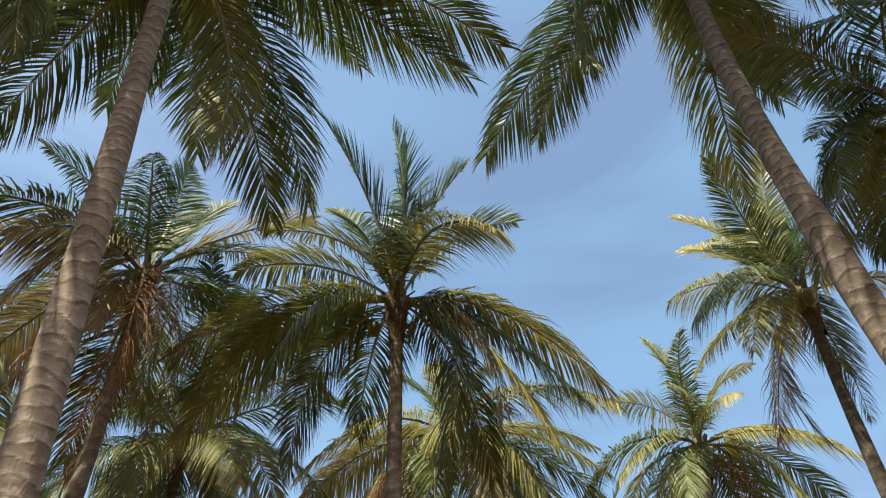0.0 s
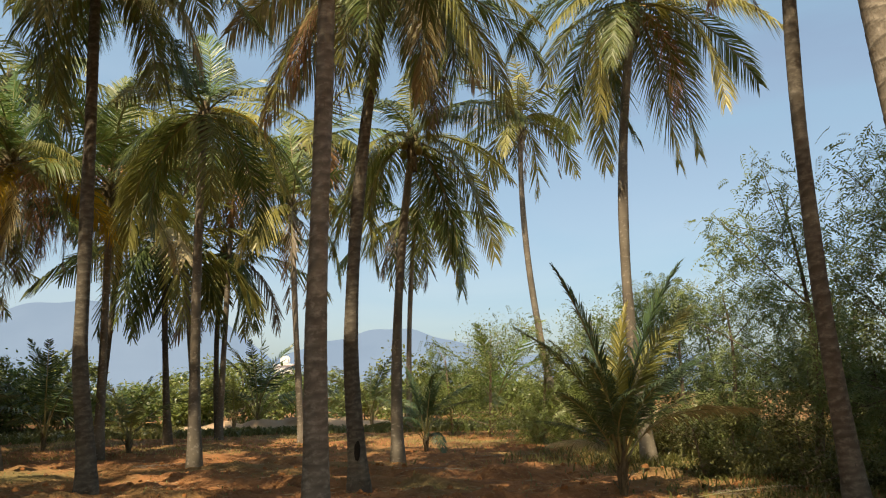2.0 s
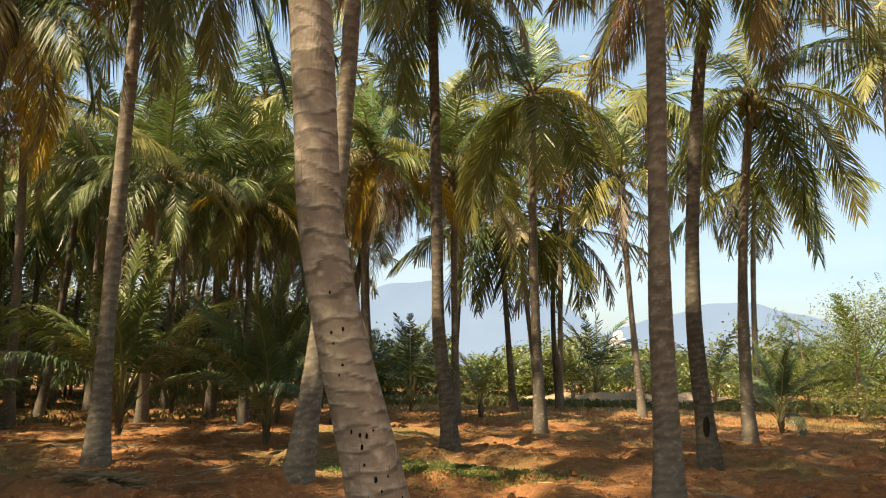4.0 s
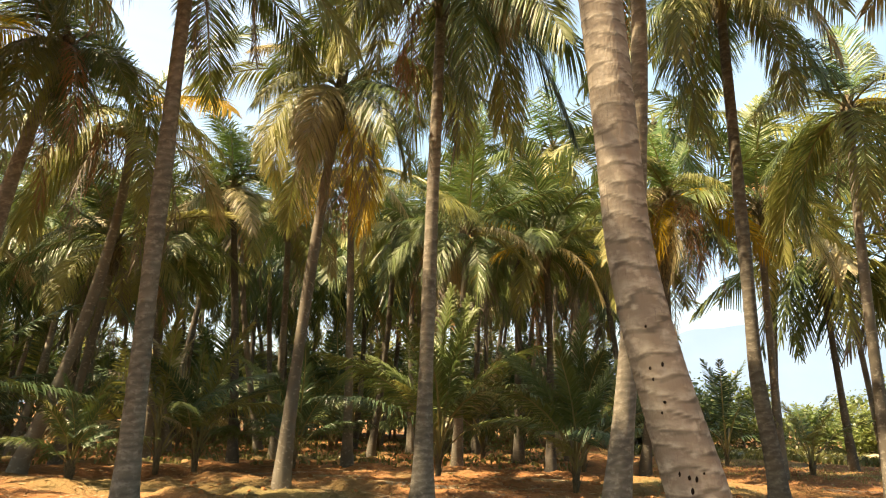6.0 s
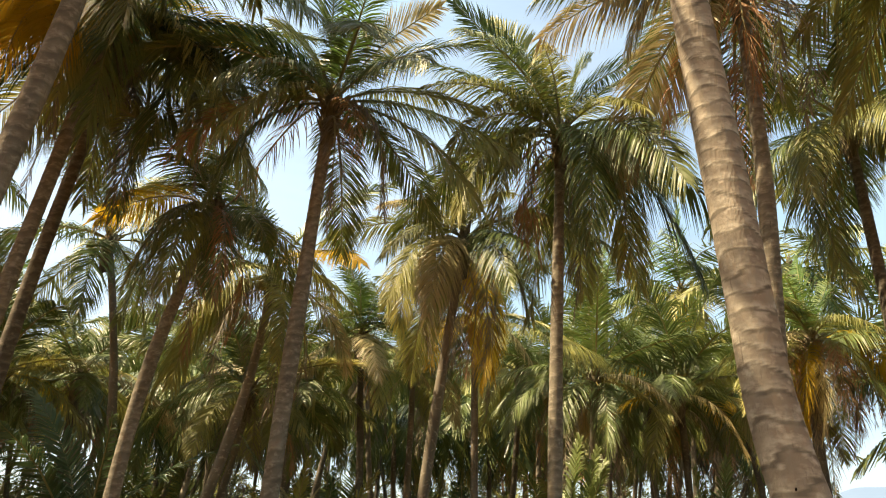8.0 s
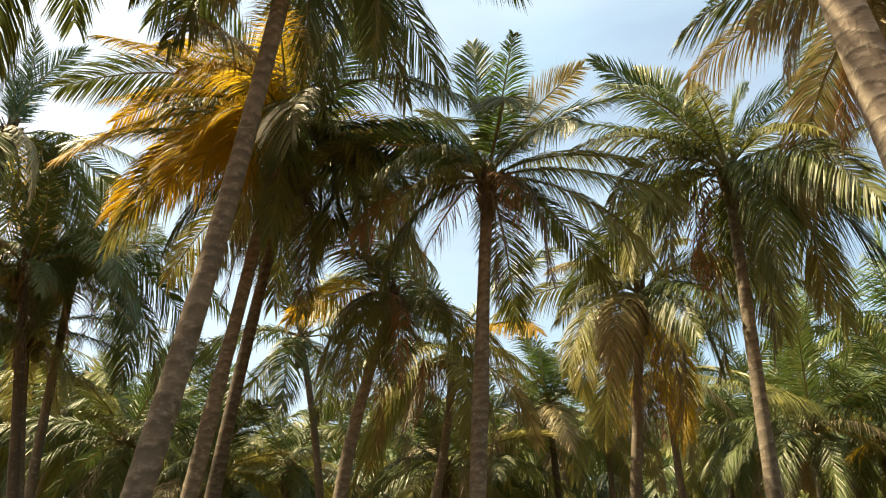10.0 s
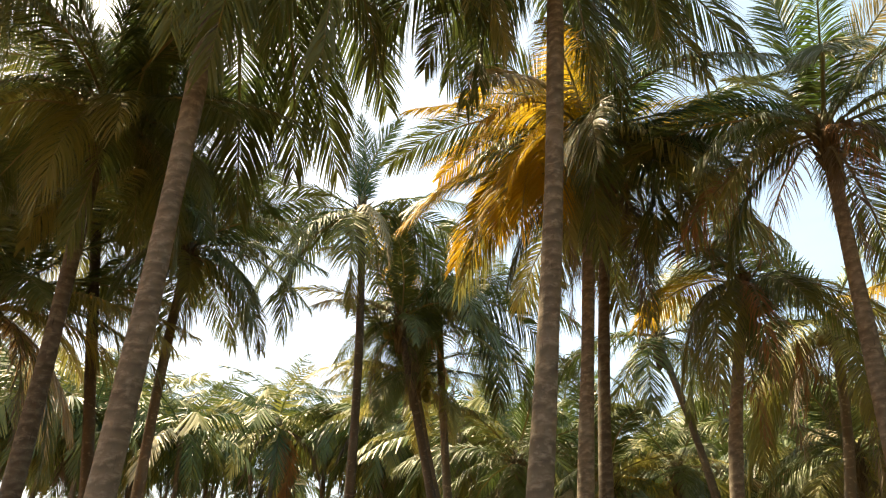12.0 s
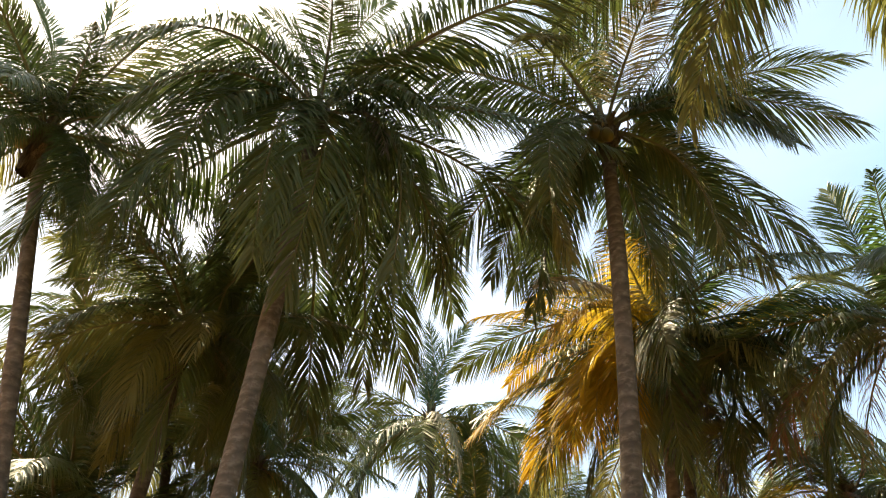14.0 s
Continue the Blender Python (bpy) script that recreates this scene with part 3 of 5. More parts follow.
palm(-4.89, 8.63, 10.08, (0.40, 0.22), (0.20, 0.11), 0.135, 4.0, seed=15, fill=4, dry=0.40, skirt=4,
     label="coconut palm with hanging dry brown fronds under its crown",
     fronds=[(-166, 50, 3.8, "g"), (-70, -10, 3.2, "g"), (101, 82, 3.7, "g"), (59, 67, 3.5, "g"), (27, 45, 3.8, "p"),
         (-102, -33, 3.2, "p"), (-104, -46, 3.2, "p"), (-87, -63, 2.1, "p"), (150, 0, 3.8, "g"), (49, 39, 3.8, "o"),
         (68, 27, 3.6, "g"), (-46, -69, 3.1, "b"), (-59, -70, 3.0, "r"), (122, -26, 3.8, "g"), (-141, -16, 3.2, "p"),
         (167, -37, 3.9, "p")])
palm(6.66, 9.49, 9.78, (-0.02, -0.09), (-0.18, 0.09), 0.120, 3.4, seed=16, fill=4, dry=0.30, skirt=1, bark=BARK_DARK,
     label="coconut palm with a dark wavy trunk and sunlit fronds",
     fronds=[(107, 64, 3.1, "g"), (150, 63, 3.2, "l"), (125, 56, 3.2, "l"), (-168, -12, 2.7, "l"), (107, 12, 3.2, "o"),
         (-137, 54, 2.9, "g"), (-83, 76, 3.1, "l"), (-152, -55, 2.1, "l"), (87, -22, 3.2, "r"), (142, -77, 2.7, "b"),
         (-26, 55, 3.1, "g"), (-94, -22, 2.5, "g"), (-160, -44, 2.3, "o"), (57, 77, 3.1, "f")])
palm(6.34, 15.75, 10.53, (0.29, -0.12), (-0.37, 0.15), 0.135, 4.2, seed=17, fill=6, dry=0.20, skirt=0,
     label="straight coconut palm standing free against the sky",
     fronds=[(110, 78, 3.9, "o"), (-106, 19, 3.4, "g"), (18, 48, 3.8, "o"), (-89, -7, 2.7, "l"), (119, 47, 3.9, "l"),
         (-150, -28, 3.3, "o"), (-168, -44, 3.4, "o"), (11, 6, 3.9, "l"), (10, -26, 3.8, "g"), (-29, -57, 3.4, "l"),
         (30, -57, 4.0, "o"), (43, -60, 4.1, "o"), (-150, -66, 3.4, "l"), (132, -57, 3.5, "g"), (95, -59, 4.0, "o"),
         (116, -88, 3.4, "g"), (-117, 3, 2.8, "o")])
burnt_palm = palm(0.13, 13.14, 9.45, (0.52, -0.00), (-0.27, 0.00), 0.130, 4.0, kick=(-0.12, 0.0), seed=18, fill=10, dry=0.30, skirt=2,
     label="coconut palm with golden fruit stalks and one orange dead frond",
     fronds=[(144, 0, 3.7, "o"), (168, -46, 3.2, "o"), (-170, -54, 3.1, "r"), (147, -40, 3.9, "p"), (21, -3, 3.6, "l"),
         (25, -39, 3.7, "l"), (28, 11, 3.7, "o"), (-23, -67, 3.1, "g"), (67, -42, 3.6, "o"), (-124, -65, 3.2, "o"),
         (134, 53, 3.4, "g"), (44, 57, 3.2, "o"), (109, 67, 2.9, "o"), (-39, -51, 3.1, "o"), (-106, -66, 3.2, "g")])
palm(-4.44, 13.56, 9.69, (-0.46, -0.16), (0.02, 0.01), 0.130, 4.4, kick=(-0.19, -0.06), seed=19, fill=20, dry=0.05, skirt=0,
     fronds=[(139, 0, 3.3, "o"), (-100, -67, 3.5, "g"), (75, 56, 2.7, "o"), (-31, -36, 3.5, "o"), (76, -14, 4.1, "g"),
         (165, -85, 3.5, "o"), (148, 55, 2.6, "o")])
palm(-6.87, 21.62, 7.39, (-0.15, -0.05), (0.00, 0.00), 0.120, 4.6, seed=20, fill=16, dry=0.55, skirt=0)
palm(-3.66, 18.35, 8.51, (-0.15, -0.03), (-0.07, -0.01), 0.130, 4.0, seed=21, fill=3, dry=0.15, skirt=0,
     fronds=[(142, -33, 3.7, "o"), (156, -58, 3.9, "o"), (63, -48, 3.6, "g"), (-19, -45, 3.2, "l"), (-71, -62, 3.3, "o"),
         (161, -68, 3.4, "g"), (79, 53, 2.8, "o"), (-90, 10, 3.0, "g"), (65, 5, 3.2, "y"), (-113, -16, 3.3, "o"),
         (109, -19, 3.6, "b"), (-44, -8, 3.3, "o"), (108, 60, 3.4, "f")])
palm(-6.40, 27.26, 7.03, (-0.46, -0.11), (-0.04, -0.01), 0.120, 4.6, seed=22, fill=16, dry=0.55, skirt=3)
palm(-5.39, 31.23, 7.46, (-0.05, -0.01), (-0.21, -0.04), 0.120, 4.6, seed=23, fill=16, dry=0.55, skirt=0)
palm(1.04, 17.85, 7.77, (0.41, -0.02), (-0.17, 0.01), 0.130, 4.1, seed=24, fill=3, dry=0.15, skirt=0,
     label="coconut palm with a dense drooping dark green crown",
     fronds=[(20, -51, 3.7, "o"), (41, -64, 4.1, "g"), (37, -5, 3.8, "o"), (-50, -47, 3.3, "o"), (151, -50, 3.6, "g"),
         (152, -73, 3.4, "o"), (108, -20, 3.8, "g"), (-68, -5, 2.3, "g"), (88, 59, 3.3, "o"), (-117, 2, 2.5, "g"),
         (60, -51, 3.7, "o"), (-125, -38, 3.4, "o")])
palm(2.41, 33.27, 9.58, (0.32, -0.02), (-0.15, 0.01), 0.130, 4.3, seed=25, fill=14, dry=0.30, skirt=0)
palm(-1.77, 26.50, 8.21, (-0.51, -0.04), (-0.06, -0.00), 0.120, 4.4, seed=26, fill=12, dry=0.60, skirt=2,
     fronds=[(132, 37, 3.8, "l"), (-112, -38, 3.2, "l"), (99, -34, 4.0, "r"), (-54, -17, 2.3, "l"), (73, 53, 4.0, "o"),
         (-106, 30, 3.6, "o")])
palm(7.07, 25.05, 11.31, (-1.06, 0.30), (-0.39, 0.11), 0.130, 3.4, seed=27, fill=12, dry=0.50, skirt=1,
     label="slim coconut palm with yellowing drooping fronds",
     fronds=[(9, -41, 2.9, "o"), (48, -67, 2.9, "l"), (165, 48, 3.0, "l"), (-154, -9, 2.8, "p"), (103, -36, 3.0, "o"),
         (-74, 5, 2.8, "o"), (27, -3, 3.0, "o"), (-107, 32, 2.8, "l"), (132, -57, 3.3, "o")])
palm(-7.87, 17.98, 6.97, (-0.26, -0.12), (-0.22, -0.10), 0.140, 3.4, seed=28, fill=8, dry=0.90, skirt=3,
     label="young-crowned coconut palm with a skirt of rust-brown dead fronds",
     fronds=[(119, 65, 3.1, "f"), (-82, 10, 2.5, "f"), (89, 45, 2.7, "f"), (-74, 16, 2.8, "f"), (137, -29, 3.1, "p"),
         (-82, -64, 2.8, "y"), (80, -12, 3.1, "r"), (20, -63, 2.8, "b"), (93, -37, 3.1, "r"), (-97, -24, 2.5, "p"),
         (80, 6, 2.5, "b"), (-34, -10, 2.6, "o"), (-48, -54, 2.8, "r"), (-65, -64, 2.8, "p"), (139, -13, 2.9, "p"),
         (-102, -69, 2.8, "r"), (90, -22, 3.1, "r")])
palm(-9.43, 18.76, 6.30, (0.79, 0.40), (-0.07, -0.03), 0.120, 4.3, seed=29, fill=10, dry=0.70, skirt=2)
palm(-5.10, 29.56, 11.10, (0.18, 0.03), (0.00, 0.00), 0.115, 4.5, seed=60, fill=20, dry=0.60, skirt=0)
palm(-1.24, 29.97, 12.28, (-0.27, -0.01), (0.00, 0.00), 0.115, 4.5, seed=61, fill=20, dry=0.60, skirt=0)
palm(-11.14, 24.59, 11.94, (-0.33, -0.15), (0.00, 0.00), 0.115, 4.5, seed=62, fill=20, dry=0.60, skirt=0)
palm(-9.21, 28.55, 10.77, (0.53, 0.17), (0.00, 0.00), 0.115, 4.5, seed=63, fill=20, dry=0.60, skirt=0)
palm(-6.51, 32.35, 13.43, (-1.42, -0.29), (0.00, 0.00), 0.115, 4.5, seed=64, fill=20, dry=0.60, skirt=0)
palm(-8.83, 9.46, 9.41, (0.06, 0.05), (-0.02, -0.02), 0.135, 4.4, seed=31, fill=6, dry=0.20, skirt=2,
     label="coconut palm with a broad dark crown and hanging fronds",
     fronds=[(-165, 64, 4.1, "o"), (-54, -1, 2.9, "o"), (81, 45, 3.8, "g"), (-16, -20, 2.8, "o"), (100, 65, 3.0, "g"),
         (-93, -8, 3.4, "o"), (100, -35, 4.0, "o"), (93, 5, 4.1, "g"), (15, -69, 3.4, "o"), (-30, -64, 3.5, "g"),
         (150, -58, 3.8, "o"), (-96, -48, 3.5, "o"), (-156, -28, 4.3, "g"), (-80, -53, 3.3, "o"), (123, -31, 4.1, "o"),
         (-85, -30, 3.5, "o"), (-114, 14, 3.8, "g"), (-114, 48, 3.6, "d"), (62, -44, 4.0, "d"), (66, 48, 3.4, "d")])
palm(-11.62, 8.68, 7.70, (0.39, 0.52), (-0.04, -0.05), 0.125, 3.4, seed=32, fill=4, dry=0.30, skirt=4,
     fronds=[(-89, -47, 2.7, "o"), (-98, -60, 2.7, "l"), (-60, -53, 2.8, "p"), (8, -50, 2.7, "g"), (112, -56, 3.0, "y"),
         (-11, -40, 2.5, "g"), (140, -20, 3.1, "b"), (-76, -27, 2.8, "o"), (-180, -61, 3.1, "o"), (141, 62, 3.1, "o"),
         (104, 46, 2.8, "o"), (-5, -28, 2.8, "g"), (-169, 30, 3.1, "p"), (177, 53, 3.1, "o"), (90, 25, 3.1, "g"),
         (-14, -64, 2.7, "b")])
palm(-15.55, 13.78, 8.03, (-0.22, -0.25), (0.02, 0.02), 0.120, 3.4, seed=33, fill=14, dry=0.50, skirt=2,
     fronds=[(-29, -58, 2.8, "y"), (-75, -44, 2.8, "y")])
palm(-9.41, 4.66, 8.13, (0.02, 0.05), (-0.01, -0.02), 0.130, 3.4, seed=34, fill=3, dry=0.50, skirt=1,
     label="coconut palm with a bright new leaf and rust-coloured dead fronds",
     fronds=[(-150, 83, 3.2, "g"), (-19, 20, 2.6, "f"), (72, 57, 3.2, "p"), (0, -13, 2.7, "g"), (-147, 37, 3.2, "g"),
         (-66, -26, 2.7, "g"), (-160, 52, 3.0, "o"), (81, 17, 3.2, "o"), (124, 4, 3.0, "g"), (-71, -41, 2.7, "o"),
         (-178, -12, 3.2, "r"), (16, -60, 2.7, "b"), (-5, -54, 2.0, "r"), (141, -28, 3.2, "g"), (160, 64, 2.0, "g"),
         (-112, 2, 3.1, "g"), (-118, 18, 3.0, "d"), (66, -6, 3.3, "o"), (60, -32, 3.0, "o"), (-105, -38, 2.9, "r"), (-126, -20, 3.0, "o"), (62, 36, 2.9, "g")])
palm(-15.77, 24.41, 12.02, (-0.08, -0.05), (0.02, 0.01), 0.120, 4.4, seed=35, fill=8, dry=0.50, skirt=0,
     label="coconut palm with lemon-yellow drooping lower fronds",
     fronds=[(-79, -81, 3.6, "y"), (-166, -42, 4.3, "l"), (106, 85, 3.9, "f"), (-73, 12, 3.6, "f"), (85, 42, 3.3, "f"),
         (-22, -38, 3.6, "p"), (171, 4, 3.9, "o"), (-97, -57, 3.6, "l"), (110, -36, 3.9, "l"), (-66, 20, 3.6, "g")])
palm(-17.60, 11.59, 7.29, (-0.35, -0.52), (0.04, 0.06), 0.120, 3.4, seed=36, fill=14, dry=0.30, skirt=0,
     fronds=[(-88, -49, 2.8, "p"), (-36, 16, 2.8, "f"), (-179, 38, 2.8, "f"), (-14, 10, 2.7, "f"), (-7, -56, 2.8, "o"),
         (-78, -58, 2.8, "o")])
palm(-18.82, 23.36, 12.43, (-0.02, -0.02), (0.00, 0.00), 0.130, 3.4, seed=37, fill=14, dry=0.30, skirt=0,
     fronds=[(127, 63, 3.0, "f"), (-74, -1, 2.2, "f"), (95, 36, 2.4, "f")])
palm(-16.01, 5.71, 7.38, (0.46, 1.28), (0.11, 0.30), 0.130, 4.1, seed=38, fill=12, dry=0.70, skirt=4,
     fronds=[(178, -19, 3.8, "o"), (-121, -58, 3.4, "o"), (170, -14, 2.6, "r"), (-57, -34, 3.3, "o"), (-139, -52, 4.1, "o")])
palm(-12.42, 3.71, 6.90, (0.14, 0.49), (-0.09, -0.33), 0.130, 3.4, seed=39, fill=4, dry=0.30, skirt=3,
     label="dark coconut palm with long bare flower stalks hanging",
     fronds=[(-153, 5, 3.1, "y"), (-57, -49, 2.7, "o"), (-159, 20, 2.5, "o"), (12, -31, 2.1, "g"), (123, -9, 3.1, "g"),
         (-36, -51, 2.8, "o"), (173, 55, 2.1, "g"), (-39, -3, 2.2, "g"), (135, 35, 1.6, "g"), (-11, -52, 2.7, "r")])
palm(-18.24, 5.32, 8.23, (-0.40, -1.38), (0.08, 0.27), 0.120, 4.3, seed=40, fill=14, dry=0.30, skirt=0)
palm(-7.60, 0.05, 10.90, (0.02, 0.69), (0.00, 0.16), 0.135, 3.9, seed=41, fill=12, dry=0.20, skirt=0,
     label="tall coconut palm with a spreading dark crown overhead",
     fronds=[(-80, 61, 3.7, "g"), (-50, 73, 3.7, "g"), (15, 70, 3.7, "f"), (11, -18, 3.1, "p"), (79, 4, 3.6, "g"),
         (66, -36, 3.0, "g"), (117, -24, 3.8, "g"), (99, -63, 3.0, "g"), (153, -37, 3.5, "g"), (-116, -46, 3.0, "g"),
         (-103, 28, 3.7, "g"), (-148, 17, 3.7, "g"), (171, -13, 3.8, "g"), (-140, -49, 3.1, "g"), (85, 44, 3.7, "b"),
         (-64, -76, 3.0, "o"), (101, 19, 3.7, "b")])
palm(-11.46, 0.95, 9.44, (0.14, 0.61), (0.00, 0.01), 0.130, 4.0, seed=42, fill=14, dry=0.40, skirt=2,
     label="coconut palm with brilliant golden-yellow sunlit fronds",
     fronds=[(-109, -17, 3.9, "y"), (-89, 11, 3.4, "y"), (-122, -32, 3.5, "y"), (-64, -54, 3.1, "y"), (-140, 45, 2.7, "y"),
         (-44, -55, 3.2, "y"), (84, -1, 3.6, "y"), (49, -45, 3.1, "l"), (53, -58, 3.1, "o"), (-18, 0, 3.2, "y"),
         (125, 70, 3.7, "l"), (53, -35, 3.1, "g"), (-128, 9, 3.8, "y"), (-40, -23, 3.2, "y"), (-4, -70, 3.1, "g"),
         (50, -72, 3.1, "g"), (-122, 13, 3.8, "y"), (-124, 37, 3.7, "y"), (-44, -41, 2.8, "y"), (-33, -59, 3.0, "y"),
         (-143, 0, 3.8, "y"), (-153, 67, 2.9, "o")])
palm(-12.40, 1.57, 9.17, (0.05, 0.40), (-0.02, -0.13), 0.125, 4.3, seed=43, fill=18, dry=0.30, skirt=2)
palm(-6.65, -3.69, 10.79, (-0.02, 0.04), (-0.05, 0.09), 0.140, 5.2, seed=44, fill=5, dry=0.10, skirt=0,
     label="tall coconut palm with a dense dark backlit crown",
     fronds=[(-79, 62, 3.2, "g"), (24, -20, 3.0, "g"), (113, 78, 3.8, "g"), (131, 53, 4.9, "o"), (-82, 54, 3.4, "g"),
         (-14, -37, 4.0, "g"), (-96, 30, 4.9, "g"), (-21, -60, 3.7, "g"), (-57, -57, 3.8, "g"), (43, -81, 3.9, "g"),
         (6, -78, 3.7, "g"), (71, -73, 3.6, "g"), (178, -35, 4.5, "g"), (168, -32, 4.7, "g"), (164, -4, 5.1, "g"),
         (163, 16, 5.1, "g"), (-168, -38, 5.1, "g"), (-135, -51, 4.1, "g"), (70, -48, 2.2, "b"), (78, -65, 4.0, "g"),
         (-105, -21, 4.7, "g"), (65, -36, 3.0, "g"), (95, -12, 4.6, "g"), (110, -26, 4.4, "g")])
palm(-16.63, -3.53, 10.87, (0.03, -0.16), (-0.04, 0.18), 0.125, 4.5, seed=45, fill=2, dry=0.10, skirt=0,
     label="coconut palm silhouetted against the bright hazy sky",
     fronds=[(-80, 12, 3.1, "g"), (-88, -8, 3.2, "g"), (-76, -30, 3.5, "g"), (-84, -50, 4.2, "g"), (-68, -66, 4.0, "g"),
         (40, -52, 2.6, "p"), (-60, 66, 2.6, "d"), (60, 66, 2.7, "d"), (-10, 74, 2.6, "d"), (-120, 62, 2.6, "d"),
         (100, 6, 3.2, "g"), (96, -24, 3.4, "g"), (105, -46, 3.6, "g"), (-150, 10, 3.2, "g"), (150, 8, 3.2, "g"),
         (180, -25, 3.4, "g"), (-125, -28, 3.4, "g"), (130, -50, 3.6, "g"), (10, -68, 3.4, "o")])
palm(-7.97, -5.34, 10.04, (2.01, -2.25), (0.00, 0.00), 0.130, 3.4, seed=46, fill=18, dry=0.02, skirt=0,
     fronds=[(-69, 56, 3.1, "g"), (47, -8, 2.8, "g"), (-51, 66, 3.1, "g"), (82, -26, 2.5, "g"), (-178, 25, 3.2, "g"),
         (88, -59, 2.7, "g"), (70, -68, 2.7, "g"), (22, -63, 2.4, "g"), (-82, 35, 2.6, "g")])
palm(-8.72, -5.85, 8.18, (0.06, -0.09), (-0.03, 0.04), 0.130, 3.4, seed=49, fill=32, dry=0.05, skirt=0,
     label="leaning coconut palm with a thick dark hanging crown",
     fronds=[(-127, -22, 3.2, "g"), (130, -59, 2.7, "g"), (32, -70, 2.7, "g"), (77, -40, 2.7, "g"), (-106, -6, 3.2, "g")])
palm(-13.38, -6.81, 9.67, (0.88, -1.59), (0.00, 0.00), 0.130, 4.3, seed=72, fill=34, dry=0.10, skirt=0)
palm(-11.60, -7.85, 5.93, (0.63, -0.88), (0.00, 0.00), 0.130, 4.3, seed=73, fill=38, dry=0.30, skirt=0)
palm(-13.54, -6.47, 8.21, (0.06, -0.13), (0.05, -0.11), 0.120, 3.4, seed=47, fill=26, dry=0.05, skirt=0,
     fronds=[(165, 22, 3.0, "g"), (71, -43, 2.7, "g"), (178, -20, 3.1, "g"), (17, 3, 2.0, "f")])
palm(-19.60, -1.00, 9.75, (0.06, -0.90), (0.01, -0.08), 0.130, 4.3, seed=50, fill=8, dry=0.10, skirt=3,
     fronds=[(-155, -10, 3.8, "g"), (39, -42, 3.7, "g"), (144, 11, 4.2, "g"), (80, 2, 3.6, "g"), (-146, 50, 3.4, "g"),
         (95, -29, 3.8, "g"), (144, 32, 3.8, "g"), (-179, 61, 3.9, "g"), (100, -50, 4.1, "g"), (-4, -55, 3.7, "g"),
         (70, -62, 3.9, "g"), (-70, -62, 3.5, "g"), (-40, -40, 3.2, "g")])
palm(-19.02, -0.62, 7.11, (0.16, -1.75), (0.00, -0.04), 0.120, 3.1, seed=52, fill=20, dry=0.30, skirt=0)
palm(-18.01, -0.76, 8.32, (0.19, -1.93), (0.00, -0.01), 0.130, 3.1, seed=51, fill=20, dry=0.30, skirt=2)
young_palm(-9.92, 25.78, 3.76, 15, seed=1, tones="ddd", label="young coconut palm with dark stiff fronds on bare soil")
young_palm(-6.34, 22.49, 2.46, 14, seed=2, tones="ddgo")
young_palm(-4.75, 38.10, 5.18, 12, seed=3, tones="ddd",
           fronds=[(-160, 90, 4.8, "g"), (-173, 65, 4.5, "g"), (7, 26, 2.2, "o")])
young_palm(-5.72, 36.95, 2.82, 10, seed=13, tones="oob")
young_palm(2.03, 21.40, 2.43, 16, seed=4, tones="ddd", label="young coconut palm with dark stiff fronds on bare soil")
young_palm(0.81, 36.77, 3.70, 11, seed=5, tones="goo")
young_palm(5.96, 31.98, 5.32, 15, seed=6, tones="gfg")
young_palm(4.08, 11.20, 3.6, 0, seed=7, tones="ddd", label="large young coconut palm with two tall spears and spreading combed fronds",
           fronds=[(178, 74, 3.3, "d"), (-2, 71, 3.4, "d"), (20, 84, 2.6, "l"), (172, 56, 2.7, "g"), (-150, 44, 1.8, "d"), (-128, 52, 2.2, "d"),
                   (-100, 42, 1.9, "d"), (-72, 48, 2.1, "d"), (-40, 42, 1.8, "g"), (-18, 52, 2.3, "d"), (8, 62, 2.9, "o"), (-8, 24, 2.3, "p"),
                   (160, 33, 1.5, "d"), (95, 62, 2.5, "d"), (130, 60, 2.4, "g"), (-170, 22, 1.3, "p")])
young_palm(13.93, 18.78, 1.48, 10, seed=8, tones="ggb")
young_palm(9.65, 20.38, 1.08, 9, seed=9, tones="gbp", label="low palm with drooping straw-coloured leaf ends")
young_palm(-8.12, 13.14, 3.59, 15, seed=10, tones="dgg", label="young coconut palm with dark stiff fronds on bare soil",
           fronds=[(15, 86, 3.4, "g"), (-138, 83, 3.2, "g"), (-145, 59, 2.6, "g"), (-119, 39, 2.5, "o"), (-92, 34, 1.4, "o")])
young_palm(-11.57, 12.96, 4.31, 16, seed=11, tones="dgg", label="young coconut palm with dark stiff fronds on bare soil",
           fronds=[(21, 87, 4.0, "g"), (34, 81, 3.8, "g"), (-90, 49, 2.3, "o"), (-136, 54, 2.9, "g")])
young_palm(-15.21, 9.07, 3.32, 10, seed=12, tones="dgg",
           fronds=[(-113, 66, 2.8, "p"), (26, 40, 2.4, "o"), (50, 72, 3.2, "o"), (-66, 38, 1.5, "p")])
young_palm(-14.70, 6.20, 1.99, 12, seed=14, tones="ddgo",
           fronds=[(-106, 53, 2.1, "g"), (52, 71, 2.0, "g")])
young_palm(-17.03, 4.52, 4.81, 14, seed=15, tones="ddd")
young_palm(-14.63, 20.06, 3.12, 12, seed=16, tones="dgg")
young_palm(-11.18, 18.62, 4.10, 14, seed=17, tones="ddd")
young_palm(-13.28, 24.19, 3.21, 12, seed=18, tones="ddgo")


